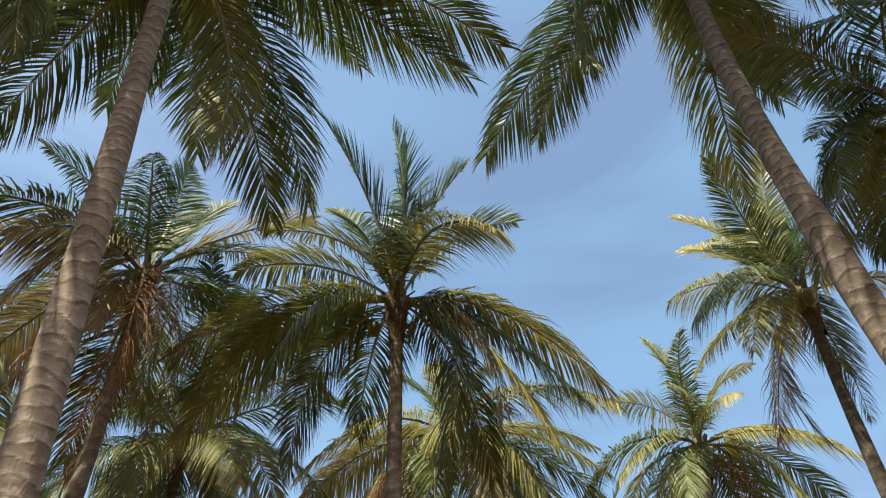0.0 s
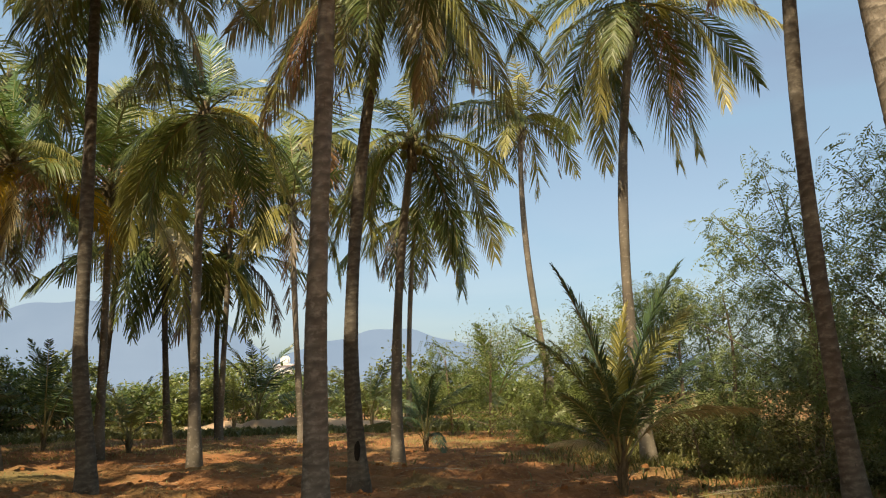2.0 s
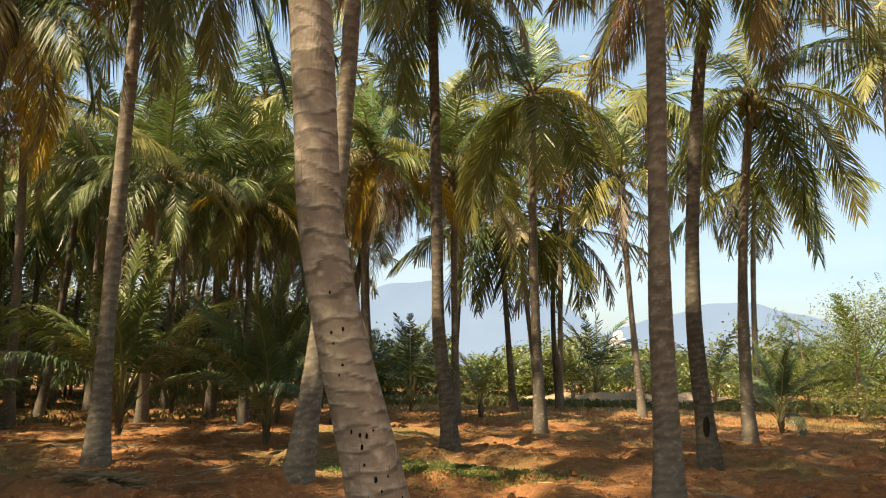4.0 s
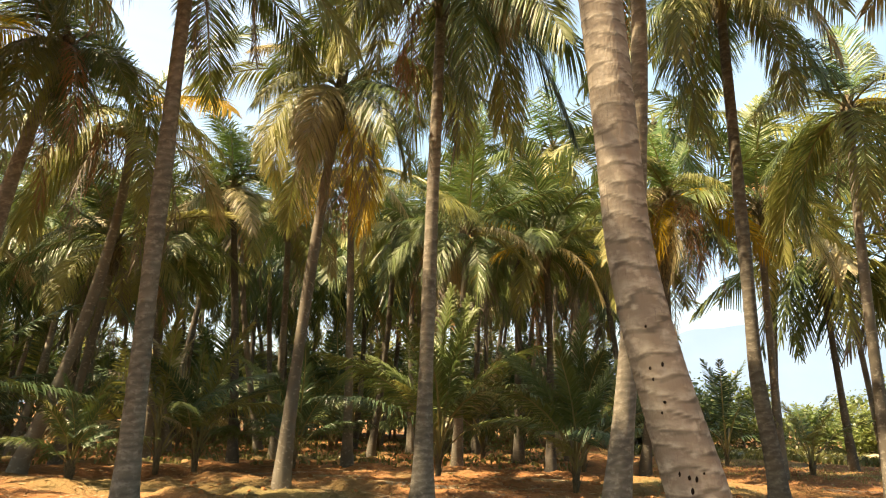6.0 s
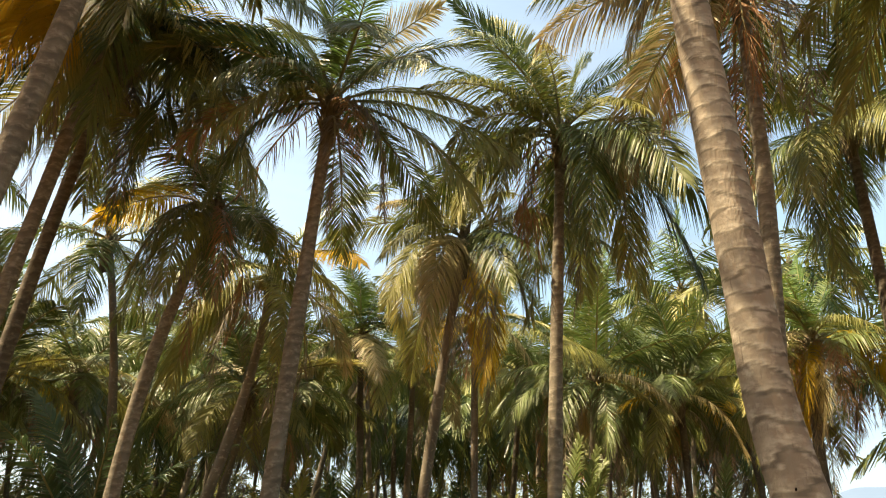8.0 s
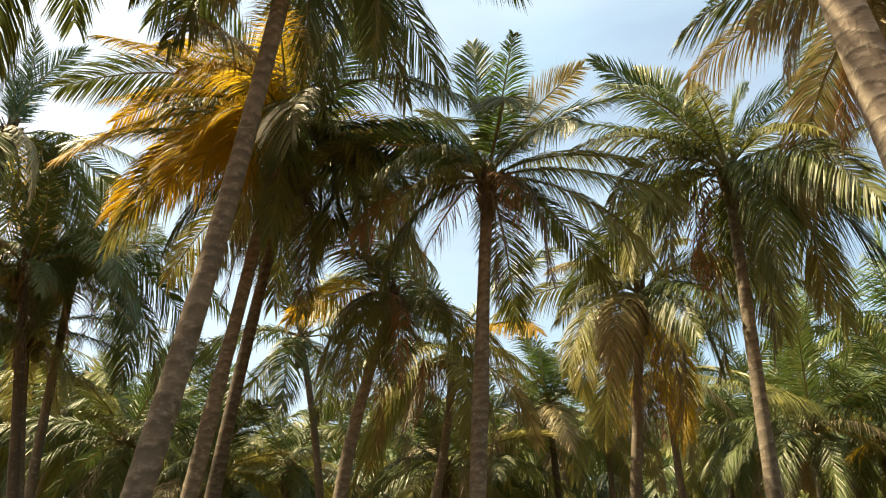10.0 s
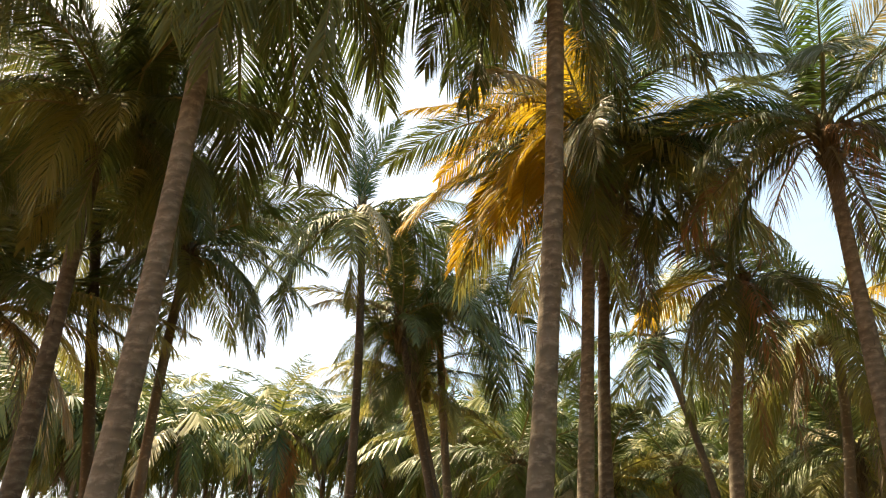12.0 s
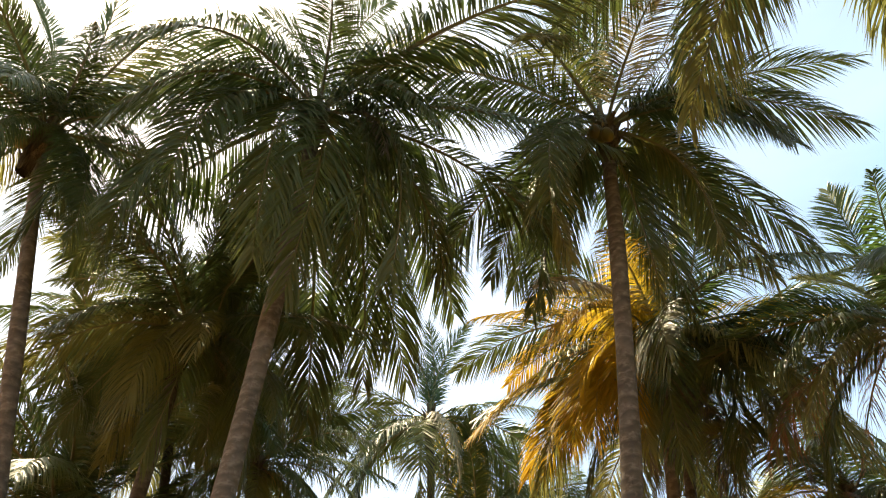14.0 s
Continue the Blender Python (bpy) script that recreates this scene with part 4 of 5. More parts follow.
# ---- the depth of the grove ----
def far_grove():
    rng = np.random.default_rng(5)
    taken = [(o.location.x, o.location.y) for o in scene.objects if o.name.startswith("coconut_palm")]
    k = 0
    for i in range(1600):
        d = 19.5 + 33 * rng.random() ** 0.95
        a = radians(rng.uniform(117, 222))
        x, y = d * math.cos(a), d * math.sin(a)
        if any((x - p) ** 2 + (y - q) ** 2 < (2.7 if d > 32 else 2.45) ** 2 for p, q in taken):
            continue
        if d < 31 and math.degrees(a) > 184:
            continue
        h = min(rng.uniform(6.2, 10.5) * (1 + 0.012 * max(0, d - 25)), d * (0.30 if math.degrees(a) > 152 else 0.34) - 1.0)
        if 166 < math.degrees(a) < 174:
            h = min(h, 1 + 0.19 * d)
        if h < 5:
            continue
        taken.append((x, y))
        k += 1
        lean = rng.normal(0, 0.09 * h, 2)
        palm(x, y, h, tuple(lean), tuple(rng.normal(0, 0.02 * h, 2)), rng.uniform(0.11, 0.135), rng.uniform(3.4, 4.2), seed=2000 + k,
             fill=17, dry=rng.choice([0.1, 0.15, 0.4, 0.7]), skirt=int(rng.integers(0, 4)), fruit=0)
        if k >= 155:
            break
    for i in range(140):           # tall palms far behind, at the shady end
        d, a = rng.uniform(31, 50), radians(rng.uniform(186, 228))
        x, y = d * math.cos(a), d * math.sin(a)
        if any((x - p) ** 2 + (y - q) ** 2 < 2.3 ** 2 for p, q in taken):
            continue
        taken.append((x, y))
        k += 1
        h = 1.6 + rng.uniform(0.21, 0.28) * d
        palm(x, y, h, tuple(rng.normal(0, 0.08 * h, 2)), tuple(rng.normal(0, 0.02 * h, 2)), rng.uniform(0.11, 0.135), rng.uniform(3.4, 4.2), seed=2300 + k, fill=17, dry=0.4, skirt=2, fruit=0)
    j = 0
    for i in range(400):
        d = rng.uniform(17, 42)
        a = radians(rng.uniform(124, 218))
        x, y = d * math.cos(a), d * math.sin(a)
        if any((x - p) ** 2 + (y - q) ** 2 < 1.3 ** 2 for p, q in taken):
            continue
        taken.append((x, y))
        j += 1
        young_palm(x, y, rng.uniform(1.8, 4.4), 12, seed=300 + j, tones="ddgg" if rng.random() < 0.7 else "dopb")
        if j >= 68:
            break
    for i in range(78):            # a thicket of tall young palms closes the grove at its far side
        d, a = rng.uniform(39, 54), radians(119 + 46 * (i + rng.random()) / 78)
        young_palm(d * math.cos(a), d * math.sin(a), rng.uniform(5.0, 7.8), 13, seed=600 + i, tones="dggo", label="tall young coconut palm in the thicket behind the grove")


def unseen_shade_palms():
    """Palms added out of view behind the path, so that their crowns shade the soil there."""
    rng = np.random.default_rng(44)
    taken = []
    for i in range(400):
        d, a = rng.uniform(5.5, 24), radians(rng.uniform(262, 378))
        x, y = d * math.cos(a), d * math.sin(a)
        if any((x - p) ** 2 + (y - q) ** 2 < 4.2 ** 2 for p, q in taken) or len(taken) >= 24:
            continue
        taken.append((x, y))
        h = rng.uniform(8.5, 11)
        palm(x, y, h, tuple(rng.normal(0, 0.04 * h, 2)), tuple(rng.normal(0, 0.02 * h, 2)), rng.uniform(0.12, 0.14), rng.uniform(4.2, 4.8), seed=2600 + i, dry=0.4, lod=2)


far_grove()
unseen_shade_palms()


# ---- leafy trees, bushes and low growth ----
LEAF_TREE = leaf_material("tree_leaf", (0.11, 0.18, 0.05), (0.16, 0.22, 0.065), (0.22, 0.24, 0.08), 0.4, 0.5)
LEAF_BLUE = leaf_material("feathery_leaf", (0.19, 0.265, 0.105), (0.25, 0.32, 0.13), (0.28, 0.29, 0.10), 0.4, 0.5)
LEAF_LIGHT = leaf_material("scrub_leaf", (0.13, 0.19, 0.045), (0.19, 0.23, 0.06), (0.24, 0.25, 0.08), 0.4, 0.35)
# darker leaf copy for undergrowth: the shade under trees is put into its colour
LEAF_SHADE = leaf_material("undergrowth_leaf_shaded", (0.10, 0.13, 0.038), (0.15, 0.16, 0.05), (0.15, 0.13, 0.05), 0.4, 0.35)
GRASS_DRY = leaf_material("dry_grass", (0.34, 0.27, 0.10), (0.28, 0.24, 0.08), (0.42, 0.33, 0.14), 0.6, 0.3, 0.7)
TWIG, n, l, b = material("twig_bark", 0.9, 0.1)
l.new(mixed(n, l, (0.16, 0.12, 0.085), (0.25, 0.20, 0.15), speckle(n, l, 8.0)), b.inputs["Base Color"])


def limb_rows(p0, p1, r0, r1, rng, bend=0.12, k=6, sides=6):
    p0, p1 = np.array(p0, float), np.array(p1, float)
    ax = p1 - p0
    ln = np.linalg.norm(ax)
    off = rng.normal(0, bend * ln, 3)
    u = np.cross(ax, [0.3, 0.9, 0.2])
    u /= np.linalg.norm(u)
    v = np.cross(ax / ln, u)
    s = np.linspace(0, 1, k)
    c = p0 + s[:, None] * ax + (4 * s * (1 - s))[:, None] * off
    a = np.linspace(0, 2 * np.pi, sides, endpoint=False)
    r = r0 + (r1 - r0) * s
    return c[:, None] + r[:, None, None] * (np.cos(a)[None, :, None] * u + np.sin(a)[None, :, None] * v), c


def leaf_cloud(name, centres, rng, per, size, spread, droop=0.4, pinnate=False):
    """Many single leaves round twig ends: kite-shaped blades, or feathery leaves of small leaflets."""
    centres = np.asarray(centres)
    m = len(centres) * per
    c = np.repeat(centres, per, 0) + rng.normal(0, spread, (m, 3))
    az, el = rng.uniform(0, 2 * np.pi, m), rng.normal(-droop, 0.45, m)
    d = np.stack([np.cos(az) * np.cos(el), np.sin(az) * np.cos(el), np.sin(el)], -1)
    w = np.cross(d, rng.normal(0, 0.4, (m, 3)) + [0, 0, 1.0])
    w /= np.linalg.norm(w, axis=-1, keepdims=True)
    al = rng.random(m)
    if pinnate:
        k = 6
        s = np.linspace(0.15, 1, k)
        ln = size * 3.4 * rng.uniform(0.7, 1.2, m)
        sag = np.outer(s * s, [0, 0, -0.5])
        base = c[:, None] + ln[:, None, None] * (s[None, :, None] * d[:, None] + sag[None])
        base = np.concatenate([base, base], 1).reshape(-1, 3)
        sg = np.concatenate([np.ones((m, k)), -np.ones((m, k))], 1).reshape(-1, 1)
        dd = np.repeat(w, 2 * k, 0) * sg + 0.5 * np.repeat(d, 2 * k, 0) + [0, 0, -0.25]
        ww = np.repeat(d, 2 * k, 0)
        c, d, w, al, m = base, dd, ww, np.repeat(al, 2 * k), m * 2 * k
        ln = size * 0.95 * rng.uniform(0.7, 1.2, m)
    else:
        ln = size * rng.uniform(0.6, 1.3, m)
    p0, p1, p2, p3 = c, c + d * ln[:, None] * 0.5 + w * ln[:, None] * 0.24, c + d * ln[:, None], c + d * ln[:, None] * 0.5 - w * ln[:, None] * 0.24
    v = np.stack([p0, p1, p2, p3], 1).reshape(-1, 3)
    me = bpy.data.meshes.new(name)
    me.from_pydata(v.tolist(), [], np.arange(4 * m).reshape(m, 4).tolist())
    me.attributes.new("along", "FLOAT", "POINT").data.foreach_set("value", np.repeat(al, 4).astype(np.float32))
    return me


def leafy_tree(x, y, height, width, seed, leaf, label, density=1.0, pinnate=True, low=0.25, category="tree", group="trees and bushes behind the palms", size=0.085):
    """A slender tree or bush: forked stem, limbs, and a loose crown of single leaves at the twig ends."""
    rng = np.random.default_rng(800 + seed)
    near = math.hypot(x, y) < 20
    root = tagged(new("leafy_tree" if category == "tree" else "bush"), label, category, group)
    root.location = (x, y, 0)
    stem, c = limb_rows((0, 0, -0.1), (rng.normal(0, 0.06 * width), rng.normal(0, 0.06 * width), 0.78 * height), 0.022 * height ** 0.7 + 0.01, 0.012, rng, 0.04, 9, 8)
    part("trunk", grid_mesh("trunk", stem), TWIG, root)
    ends, arms = [], []
    for i in range(int(9 + 1.6 * height)):
        s = rng.uniform(low, 1.0)
        o = c[min(8, int(s * 8))]
        a = rng.uniform(0, 6.283)
        reach = width * 0.5 * rng.uniform(0.45, 1.0) * (1.15 - 0.55 * s)
        tip = (o[0] + reach * math.cos(a), o[1] + reach * math.sin(a), min(height, o[2] + rng.uniform(0.1, 0.5) * reach + 0.16 * height * rng.random()))
        rows, cc = limb_rows(o, tip, 0.012 + 0.004 * (1 - s) * height ** 0.6, 0.005, rng, 0.1, 6, 5)
        if near:
            part("limb", grid_mesh("limb", rows), TWIG, root)
        else:
            arms.append(rows)
        for q in range(int(7 * density)):
            u = rng.uniform(0.3, 1.0)
            ends.append(cc[min(5, int(u * 5.99))] + rng.normal(0, 0.035 * width, 3) * (1, 1, 0.7))
    if arms:
        bm = bmesh.new()
        for rows in arms:
            bm.from_mesh(grid_mesh("limb", rows))
        tagged(part("branch", bm, TWIG, root), kind="stuff")
    ends = [e for e in ends if e[2] > 0.12 * height * low]
    part("crown", leaf_cloud("crown", ends, rng, (9 if near else 7) if pinnate else (44 if size < 0.1 else 17), size, 0.03 * width + 0.02 if pinnate and near else 0.045 * width + 0.04, 0.35, pinnate), leaf, root, "loose crown of small leaves")
    return root


# feathery trees at the open side
leafy_tree(8.3, 12.9, 6.6, 5.4, 1, LEAF_BLUE, "slender feathery-leaved tree with thin pale limbs", 1.6, size=0.082)
leafy_tree(9.6, 11.7, 7.4, 5.6, 2, LEAF_BLUE, "tall feathery-leaved tree with many thin limbs", 1.6, size=0.082)
leafy_tree(10.6, 9.6, 7.2, 5.6, 3, LEAF_BLUE, "feathery-leaved tree with a loose crown", 1.3, size=0.082)
leafy_tree(7.9, 15.6, 4.6, 4.2, 4, LEAF_BLUE, "low feathery-leaved tree with crooked limbs", 1.7, low=0.12, size=0.085)
leafy_tree(8.4, 18.2, 4.9, 4.4, 5, LEAF_TREE, "dense green bushy tree", 1.7, low=0.08, size=0.085)
for k, (bx, by, bh, bw) in enumerate(((5.9, 23.6, 5.0, 4.2), (8.1, 24.6, 5.2, 4.6), (8.4, 21.0, 5.4, 4.4), (5.0, 27.6, 4.8, 4.4), (3.9, 30.0, 4.0, 4.0), (10.4, 20.2, 4.6, 4.6), (6.6, 20.2, 3.0, 3.4), (10.8, 15.4, 4.0, 4.2), (10.2, 13.4, 2.8, 3.4))):
    leafy_tree(bx, by, bh, bw, 20 + k, LEAF_TREE if k in (1, 2, 4) else LEAF_LIGHT, "dense green bush with small leaves behind the palms", 1.6, k % 2 == 0, 0.05, "bush", size=0.095)

# low bushes whose dark leaf colour also stands in for tree shade
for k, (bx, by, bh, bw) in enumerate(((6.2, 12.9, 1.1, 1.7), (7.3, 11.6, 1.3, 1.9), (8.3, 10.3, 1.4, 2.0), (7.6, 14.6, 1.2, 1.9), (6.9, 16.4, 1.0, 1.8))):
    leafy_tree(bx, by, bh, bw, 60 + k, LEAF_SHADE, "low bush under the leafy trees, shade put into its leaf colour", 1.3, False, 0.02, "bush", size=0.07)

# a far line of light green scrub and a darker wall of growth behind the grove
rng = np.random.default_rng(77)
for k in range(52):
    a = radians(70 + 49 * (k * 0.618 % 1))
    d = rng.uniform(41, 66)
    leafy_tree(d * math.cos(a), d * math.sin(a), rng.uniform(2.2, 4.6), rng.uniform(3.5, 6.0), 100 + k, LEAF_LIGHT if k % 4 else LEAF_TREE, "light green scrub bush at the field's far edge", 1.3, False, 0.03, "bush", "scrub at the far edge", 0.27)
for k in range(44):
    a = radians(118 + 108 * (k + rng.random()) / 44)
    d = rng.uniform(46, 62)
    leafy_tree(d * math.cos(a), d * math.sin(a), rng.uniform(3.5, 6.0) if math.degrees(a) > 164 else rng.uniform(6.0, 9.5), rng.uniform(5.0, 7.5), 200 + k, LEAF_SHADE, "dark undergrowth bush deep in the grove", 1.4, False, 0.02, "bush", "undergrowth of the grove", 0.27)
for k in range(18):
    a = radians(rng.uniform(120, 215))
    d = rng.uniform(24, 42)
    leafy_tree(d * math.cos(a), d * math.sin(a), rng.uniform(0.8, 2.2), rng.uniform(1.2, 2.8), 300 + k, LEAF_SHADE if k % 3 else LEAF_TREE, "low dark shrub between the palm trunks", 1.0, False, 0.02, "bush", "undergrowth of the grove", 0.11)


def blades(name, count, area, height, leaf, label, seed, width=0.012, category="grass"):
    """Low growth: many narrow blades over a patch given by a function of the random source."""
    r = np.random.default_rng(seed)
    v, f, al = [], [], []
    for i in range(count):
        x, y = area(r)
        z = soil_height(x, y) - 0.01
        h = height * r.uniform(0.4, 1.2)
        a, t = r.uniform(0, 6.283), r.uniform(0, 6.283)
        lx, ly = math.cos(a) * h * r.uniform(0.2, 0.9), math.sin(a) * h * r.uniform(0.2, 0.9)
        wx, wy = width * math.cos(t), width * math.sin(t)
        o = len(v)
        v += [(x - wx, y - wy, z), (x + wx, y + wy, z), (x + lx * 0.4 + wx, y + ly * 0.4 + wy, z + h * 0.65), (x + lx * 0.4 - wx, y + ly * 0.4 - wy, z + h * 0.65), (x + lx, y + ly, z + h * 0.85)]
        f += [(o, o + 1, o + 2, o + 3), (o + 3, o + 2, o + 4)]
        al += [r.random()] * 5
    me = bpy.data.meshes.new(name)
    me.from_pydata(v, [], f)
    me.attributes.new("along", "FLOAT", "POINT").data.foreach_set("value", al)
    me.materials.append(leaf)
    return tagged(new(name, me), label, category, kind="stuff")


def oval(cx, cy, rx, ry):
    return lambda r: (cx + rx * r.normal(0, 0.5), cy + ry * r.normal(0, 0.5))


def sector(d0, d1, a0, a1):
    def pick(r):
        d, a = d0 + (d1 - d0) * r.random(), radians(r.uniform(a0, a1))
        return d * math.cos(a), d * math.sin(a)
    return pick


WEED = leaf_material("weed_leaf", (0.10, 0.17, 0.04), (0.16, 0.21, 0.06), (0.25, 0.24, 0.08), 0.4, 0.3)
blades("weeds", 9000, oval(-3.6, 10.6, 1.9, 0.9), 0.06, WEED, "patch of low green weeds on red soil", 1, 0.009, "weeds")
blades("grass", 9000, sector(22, 42, 76, 116), 0.10, GRASS_DRY, "thin dry grass over the far soil", 2, 0.012)
# this dark strip of blades also stands in for shade beneath the far bushes
blades("grass_edge", 12000, sector(33, 46, 74, 118), 0.3, LEAF_SHADE, "low growth along the far edge, bush shade put into its colour", 3, 0.05)
blades("straw_grass", 5000, oval(6.5, 16.8, 2.6, 1.6), 0.16, GRASS_DRY, "straw-coloured grass under the bushes", 4, 0.009)
blades("grove_grass", 12000, sector(21, 42, 122, 215), 0.16, LEAF_SHADE, "sparse green growth on the grove floor", 5, 0.03)
blades("weeds_sparse", 5000, sector(11, 30, 60, 140), 0.05, WEED, "scattered small weeds on red soil", 6, 0.008, "weeds")
# shade_growth patches: dark blades also stand in for shade missing on this soil
blades("shade_growth", 9000, oval(8.4, 11.4, 2.4, 2.2), 0.13, LEAF_SHADE, "low growth under the leafy trees, shade put into its colour", 7, 0.012)
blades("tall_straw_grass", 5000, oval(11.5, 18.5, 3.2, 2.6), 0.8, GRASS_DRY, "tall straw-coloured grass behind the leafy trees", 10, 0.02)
blades("shade_growth_low", 7000, oval(7.8, 13.6, 1.7, 1.5), 0.11, LEAF_SHADE, "low growth beside the red soil, shade put into its colour", 9, 0.008)
blades("shade_growth_far", 9000, oval(8.5, 16.5, 3.4, 3.0), 0.3, LEAF_SHADE, "low growth under the leafy trees, shade put into its colour", 8, 0.011)

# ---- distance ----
# distance haze is put into the colour: the ridges give off pale blue
HILL_HAZE, n, l, b = material("hill_haze_glow", 1.0, 0.0)
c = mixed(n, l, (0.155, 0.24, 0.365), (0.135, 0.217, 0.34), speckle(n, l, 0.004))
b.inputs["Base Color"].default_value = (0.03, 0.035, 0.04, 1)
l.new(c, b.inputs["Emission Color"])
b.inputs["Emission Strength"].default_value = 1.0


def hill(cx_az, half, peak, dist, seed, label):
    """A far ridge with a slope of its own on both sides."""
    r = np.random.default_rng(seed)
    k = 60
    ph = r.uniform(0, 6, 5)
    rows = [[], [], []]
    for i in range(k + 1):
        u = 2 * i / k - 1
        a = radians(cx_az + half * u)
        h = peak * (1 - abs(u) ** 2.6) * (0.88 + 0.06 * math.sin(4 * u + ph[0]) + 0.035 * math.sin(9 * u + ph[1]) + 0.015 * math.sin(23 * u + ph[2]))
        for q, (d, z) in enumerate(((dist - 500, -5), (dist, max(h, 0)), (dist + 600, -5))):
            rows[q].append((d * math.cos(a), d * math.sin(a), z))
    ob = new("hill", grid_mesh("hill", np.array(rows), False))
    ob.data.materials.append(HILL_HAZE)
    tagged(ob, label, "hill", kind="structure")


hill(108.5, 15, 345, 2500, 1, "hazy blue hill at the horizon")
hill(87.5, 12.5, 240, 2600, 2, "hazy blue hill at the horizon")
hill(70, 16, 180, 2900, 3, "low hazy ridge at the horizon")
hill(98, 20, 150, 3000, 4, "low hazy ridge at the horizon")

WHITE, n, l, b = material("white_wall_paint", 0.7, 0.3)
l.new(mixed(n, l, (0.80, 0.80, 0.78), (0.66, 0.66, 0.64), speckle(n, l, 1.2)), b.inputs["Base Color"])
DARK_GAP, n, l, b = material("dark_opening", 0.9, 0.1)
b.inputs["Base Color"].default_value = (0.03, 0.03, 0.035, 1)


def slab(w, d, h, bevel=0.04):
    bm = bmesh.new()
    bmesh.ops.create_cube(bm, size=1.0, matrix=Matrix.Translation((0, 0, h / 2)) @ Matrix.Diagonal((w, d, h, 1)))
    bmesh.ops.bevel(bm, geom=bm.edges[:], offset=bevel, segments=2, affect="EDGES")
    return bm


def white_house():
    root = tagged(new("white_building"), "small white building with a stepped top far behind the scrub", "building")
    root.location = (-14.2, 149, 0)
    part("wall", slab(3.4, 3.4, 7.6), WHITE, root)
    top = part("roof", slab(3.9, 3.9, 0.35), WHITE, root)
    top.location = (0, 0, 7.6)
    bm = slab(1.8, 1.8, 1.6, 0.3)
    tower = part("roof_turret", bm, WHITE, root)
    tower.location = (0.3, 0, 7.95)
    for k in (-0.8, 0.8):
        win = part("window", slab(0.8, 0.1, 1.2, 0.02), DARK_GAP, root, "dark window opening")
        win.location = (k, -1.73, 5.3)


white_house()

SAND, n, l, b = material("pale_sand", 0.95, 0.1)
l.new(mixed(n, l, (0.42, 0.32, 0.22), (0.30, 0.21, 0.13), speckle(n, l, 0.8, 0.35, 0.65, 6)), b.inputs["Base Color"])


def bank(a0, a1, d, height, seed):
    """A low bank of dug sand."""
    rows = []
    for i in range(9):
        s = i / 8
        row = []
        for j in range(61):
            a = radians(a0 + (a1 - a0) * j / 60)
            edge = math.sin(math.pi * j / 60) ** 0.5
            q = d - 2.2 + 4.4 * s
            h = height * math.sin(math.pi * s) * edge * (0.75 + 0.5 * noise.noise((j * 0.22, s * 2, seed))) - 0.08
            row.append((q * math.cos(a), q * math.sin(a), h))
        rows.append(row)
    ob = new("sand_bank", grid_mesh("sand_bank", np.array(rows), False))
    ob.data.materials.append(SAND)
    tagged(ob, "low bank of pale dug sand", "bank", kind="structure")


bank(86, 103, 39, 0.75, 1)
bank(60, 76, 36, 0.9, 2)


# ---- small things on the ground and on the pale trunk ----
PIT, n, l, b = material("bark_hole_dark", 1.0, 0.0)
b.inputs["Base Color"].default_value = (0.016, 0.012, 0.010, 1)


def pit_mesh():
    bm = bmesh.new()
    bmesh.ops.create_icosphere(bm, subdivisions=2, radius=1.0)
    for v in bm.verts:
        v.co *= 1 + 0.12 * noise.noise(v.co * 2)
    me = bpy.data.meshes.new("bark_hole")
    bm.to_mesh(me)
    bm.free()
    me.materials.append(PIT)
    return me


def bark_holes(root, height, lean, bow, r, kick):
    """Old peck holes in the lower stem, on the side towards the open field."""
    rng = np.random.default_rng(9)
    data = pit_mesh()
    face = math.atan2(-root.location.y, -root.location.x)
    for i in range(17):
        z = rng.uniform(0.75, 1.15) if i < 10 else rng.uniform(0.6, 2.0)
        a = face + rng.normal(0.05, 0.35)
        s = z / height
        q = curve_point(np.array([s]), height, lean, bow, kick)[0]
        rad = r * (1 - 0.28 * s) * (1 + 0.55 * math.exp(-z / 0.45) + 0.16 * math.exp(-z / 1.8))
        hole = part("bark_hole", data, PIT, root, "dark hole pecked in the bark" if i == 0 else "")
        hole.matrix_basis = Matrix.Translation((q[0] + rad * math.cos(a), q[1] + rad * math.sin(a), z)) @ Matrix.Rotation(a, 4, "Z") @ Matrix.Diagonal((0.010, 0.005 + 0.004 * rng.random(), 0.008 + 0.011 * rng.random(), 1))


bark_holes(pale_palm, 11.18, (-1.14, -0.50), (0.0, 0.0), 0.147, (-0.30, -0.13))

BURN, n, l, b = material("charred_bark", 0.95, 0.1)
l.new(mixed(n, l, (0.014, 0.012, 0.011), (0.035, 0.028, 0.022), speckle(n, l, 30.0)), b.inputs["Base Color"])
scorch = part("charred_hollow", pit_mesh(), None, burnt_palm, "black charred hollow low on the trunk")
scorch.data.materials[0] = BURN
scorch.matrix_basis = Matrix.Translation((-0.035, -0.168, 0.62)) @ Matrix.Diagonal((0.055, 0.03, 0.17, 1))

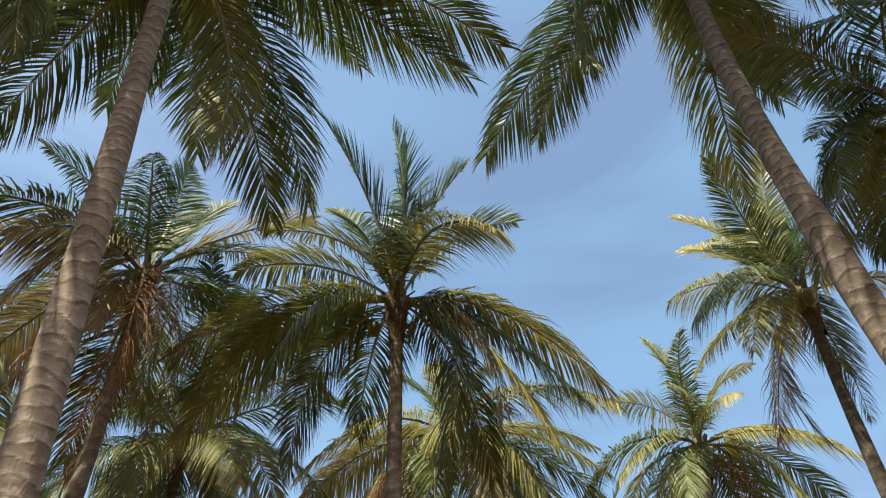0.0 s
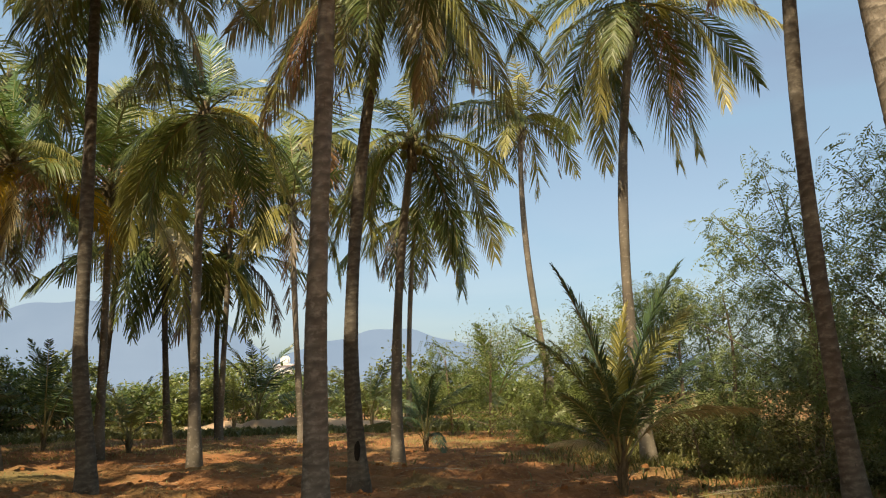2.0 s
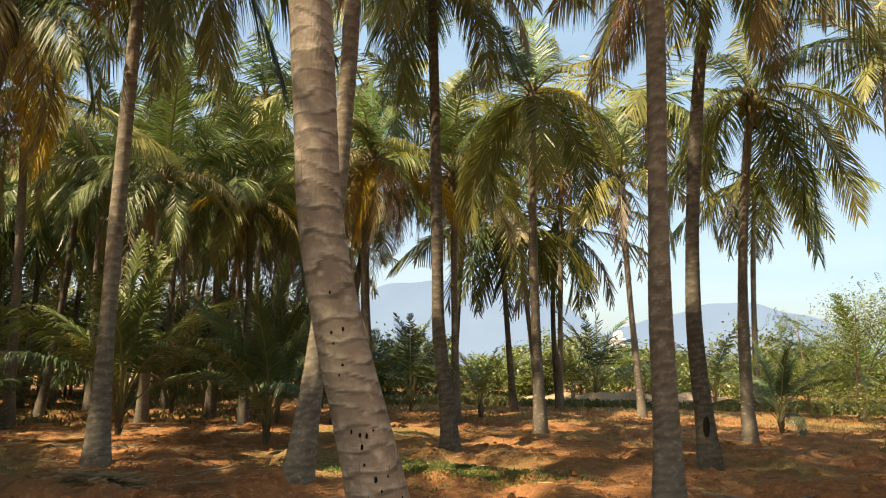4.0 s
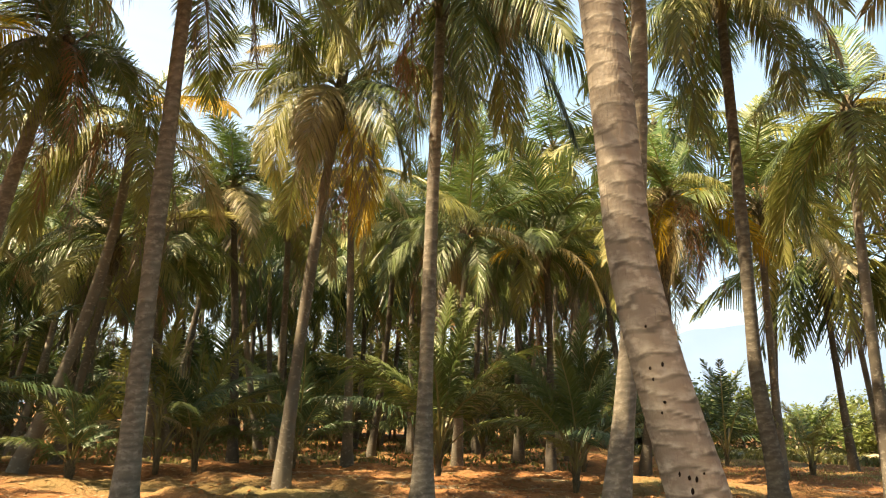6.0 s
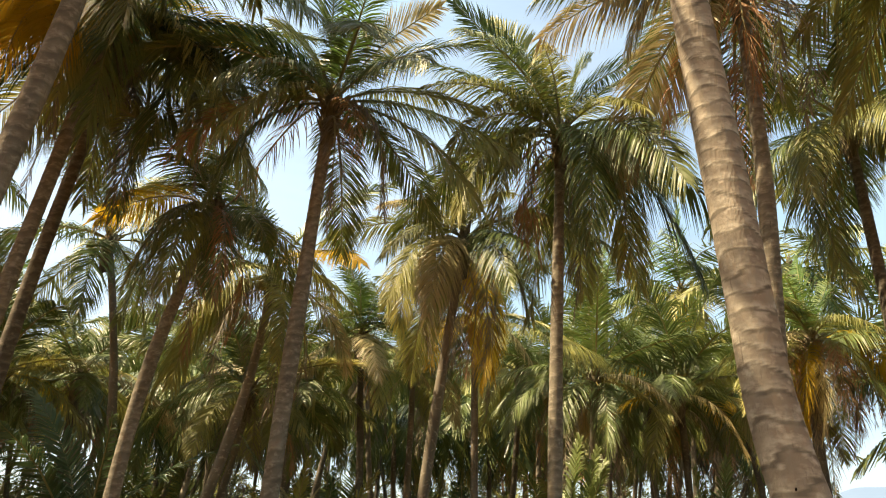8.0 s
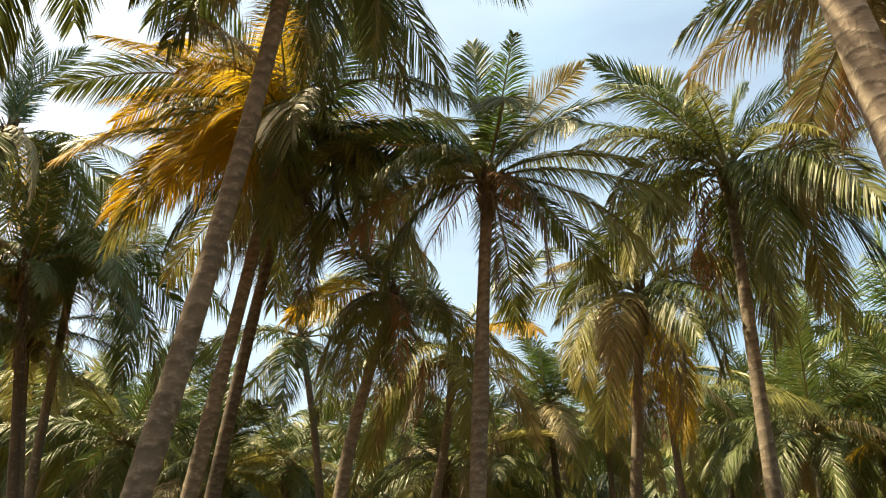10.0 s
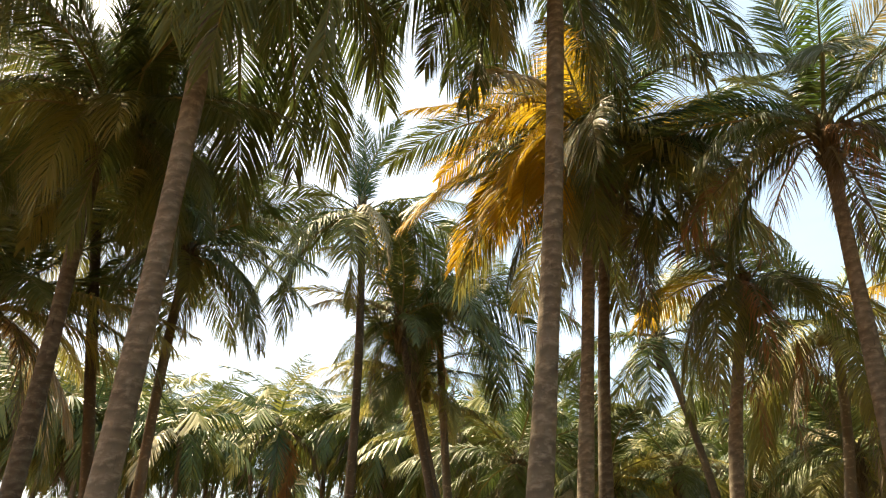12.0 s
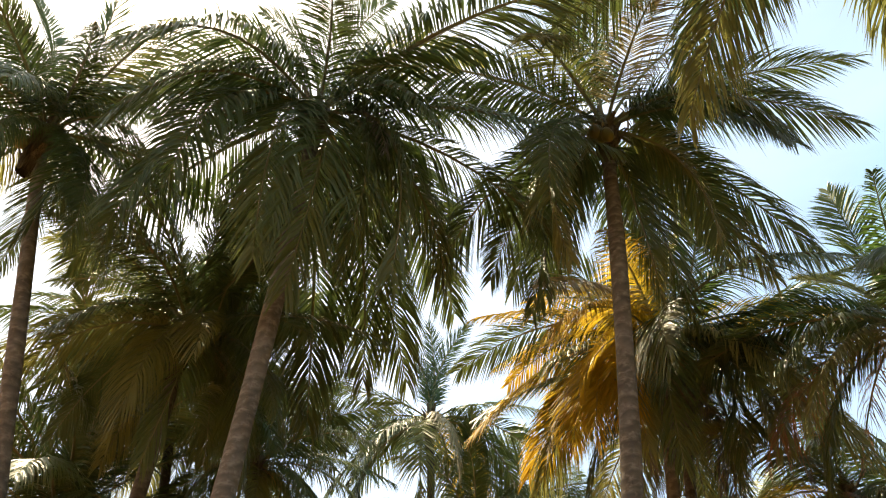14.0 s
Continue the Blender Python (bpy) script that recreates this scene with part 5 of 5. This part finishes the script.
# fallen fronds
rng = np.random.default_rng(31)
for i, (fx, fy, fa, fl, tone) in enumerate(((1.2, 9.6, 170, 3.2, "b"), (4.8, 10.2, 20, 3.0, "b"), (-7.0, 8.0, 120, 2.4, "p"), (-6.5, 7.4, 60, 2.0, "b"), (-11.2, 10.4, 10, 3.0, "b"), (-13.5, 8.8, 100, 2.8, "b"), (6.4, 12.8, 60, 2.8, "p"),
                                          (-8.8, 14.6, 200, 2.6, "b"), (-5.6, 17.6, 40, 2.6, "b"), (2.4, 15.2, 150, 2.4, "b"), (-12.6, 12.0, 240, 2.6, "p"), (3.0, 19.0, 10, 2.6, "b"), (-1.8, 22.0, 80, 2.6, "b"))):
    root = tagged(new("fallen_frond"), "dry brown palm frond lying on red soil", "fallen leaf", "fallen fronds")
    root.location = (fx, fy, soil_height(fx, fy) + 0.03)
    me = frond_mesh(np.random.default_rng(90 + i), -6, 1, True)
    ob = part("frond_blade", me, None, root)
    ob.matrix_basis = Matrix.Rotation(radians(fa), 4, "Z") @ Matrix.Diagonal((fl, fl, fl * 0.07, 1))
    ob.material_slots[0].link = "OBJECT"
    ob.material_slots[0].material = LEAF[tone]


def stick(points, r, label="dry bare stick lying on the soil"):
    """A bent stick that follows the ground."""
    pts = np.array([(x, y, soil_height(x, y) + r * 0.9) for x, y in points])
    s = np.linspace(0, len(pts) - 1, 6 * len(pts))
    c = np.stack([np.interp(s, np.arange(len(pts)), pts[:, k]) for k in range(3)], -1)
    c[:, 2] += np.abs(rng.normal(0, 0.008, len(c)))
    t = np.gradient(c, axis=0)
    t /= np.linalg.norm(t, axis=1, keepdims=True)
    u = np.cross(t, [0, 0, 1.0])
    v = np.cross(u, t)
    a = np.linspace(0, 2 * np.pi, 6, endpoint=False)
    rr = r * np.linspace(1, 0.45, len(c)) * rng.uniform(0.85, 1.15, len(c))
    rows = c[:, None] + rr[:, None, None] * (np.cos(a)[None, :, None] * u[:, None] + np.sin(a)[None, :, None] * v[:, None])
    ob = new("fallen_stick", grid_mesh("fallen_stick", rows))
    ob.data.materials.append(TWIG)
    return tagged(ob, label, "stick", "sticks on the ground")


stick(((-0.2, 10.3), (0.6, 10.35), (1.3, 10.2), (2.0, 9.75), (2.9, 9.55), (3.6, 9.5)), 0.026, "long dry branch lying across the furrows")
stick(((0.9, 9.9), (1.3, 10.4), (1.6, 10.9)), 0.016)
stick(((-6.0, 8.9), (-6.6, 8.6), (-7.3, 8.6)), 0.015)
stick(((-8.2, 11.6), (-7.6, 11.2), (-7.2, 10.6)), 0.016)
stick(((4.2, 9.2), (4.9, 9.0), (5.7, 9.15)), 0.014)

LITTER, n, l, b = material("dry_litter", 0.9, 0.1)
l.new(mixed(n, l, (0.24, 0.16, 0.09), (0.38, 0.29, 0.17), speckle(n, l, 7.0)), b.inputs["Base Color"])


def litter(name, count, area, size, label, seed, height=0.02):
    """Dry leaf scraps and straw, flat on the soil."""
    r = np.random.default_rng(seed)
    v, f = [], []
    for i in range(count):
        x, y = area(r)
        a, ln, w = r.uniform(0, 6.283), size * r.uniform(0.4, 1.6), size * r.uniform(0.05, 0.16)
        z = soil_height(x, y) + 0.006 + height * r.random()
        ca, sa = math.cos(a), math.sin(a)
        o = len(v)
        for p, q, h in ((-1, 0, 0.0), (0, 1, 0.01), (1, 0, 0.012), (0, -1, 0.004)):
            v.append((x + p * ln * ca - q * w * sa, y + p * ln * sa + q * w * ca, z + h * r.uniform(0.3, 1.5)))
        f.append((o, o + 1, o + 2, o + 3))
    me = bpy.data.meshes.new(name)
    me.from_pydata(v, [], f)
    me.materials.append(LITTER)
    return tagged(new(name, me), label, "litter", kind="stuff")


litter("litter", 3200, sector(6.5, 22, 55, 150), 0.10, "dry leaf scraps strewn over red soil", 11)
litter("straw_pile", 1300, oval(-7.0, 7.7, 0.42, 0.34), 0.24, "small heap of dry straw and frond scraps", 12, 0.2)
litter("grove_litter", 2600, sector(12, 26, 122, 175), 0.16, "dry frond scraps on the grove floor", 13)

CLOD, n, l, b = material("soil_clod", 0.95, 0.1)
c = mixed(n, l, (0.26, 0.105, 0.038), (0.36, 0.17, 0.07), speckle(n, l, 3.0))
l.new(mixed(n, l, c, (0.14, 0.07, 0.035), speckle(n, l, 11.0, 0.5, 0.7)), b.inputs["Base Color"])


def clods():
    r = np.random.default_rng(15)
    v, f = [], []
    base = [(math.cos(t) * 1.0, math.sin(t) * 1.0, 0) for t in np.linspace(0, 2 * np.pi, 7, endpoint=False)]
    for i in range(2600):
        d, a = r.uniform(6.5, 20), radians(r.uniform(50, 150))
        x, y = d * math.cos(a), d * math.sin(a)
        if noise.noise((x * 0.5, y * 0.9, 3)) < -0.1:
            continue
        z = soil_height(x, y) - 0.015
        s = 0.02 + 0.05 * r.random() ** 3
        o = len(v)
        for lvl, k in ((0, 1.0), (0.6, 0.8), (0.95, 0.35)):
            for p in base:
                q = s * k * r.uniform(0.75, 1.25)
                v.append((x + p[0] * q, y + p[1] * q, z + s * lvl * r.uniform(0.8, 1.2)))
        for lvl in (0, 7):
            for j in range(7):
                f.append((o + lvl + j, o + lvl + (j + 1) % 7, o + lvl + 7 + (j + 1) % 7, o + lvl + 7 + j))
        f.append(tuple(o + 14 + j for j in range(7)))
    me = bpy.data.meshes.new("soil_clods")
    me.from_pydata(v, [], f)
    me.materials.append(CLOD)
    tagged(new("soil_clods", me), "loose clods of red soil", "soil", kind="stuff")


clods()
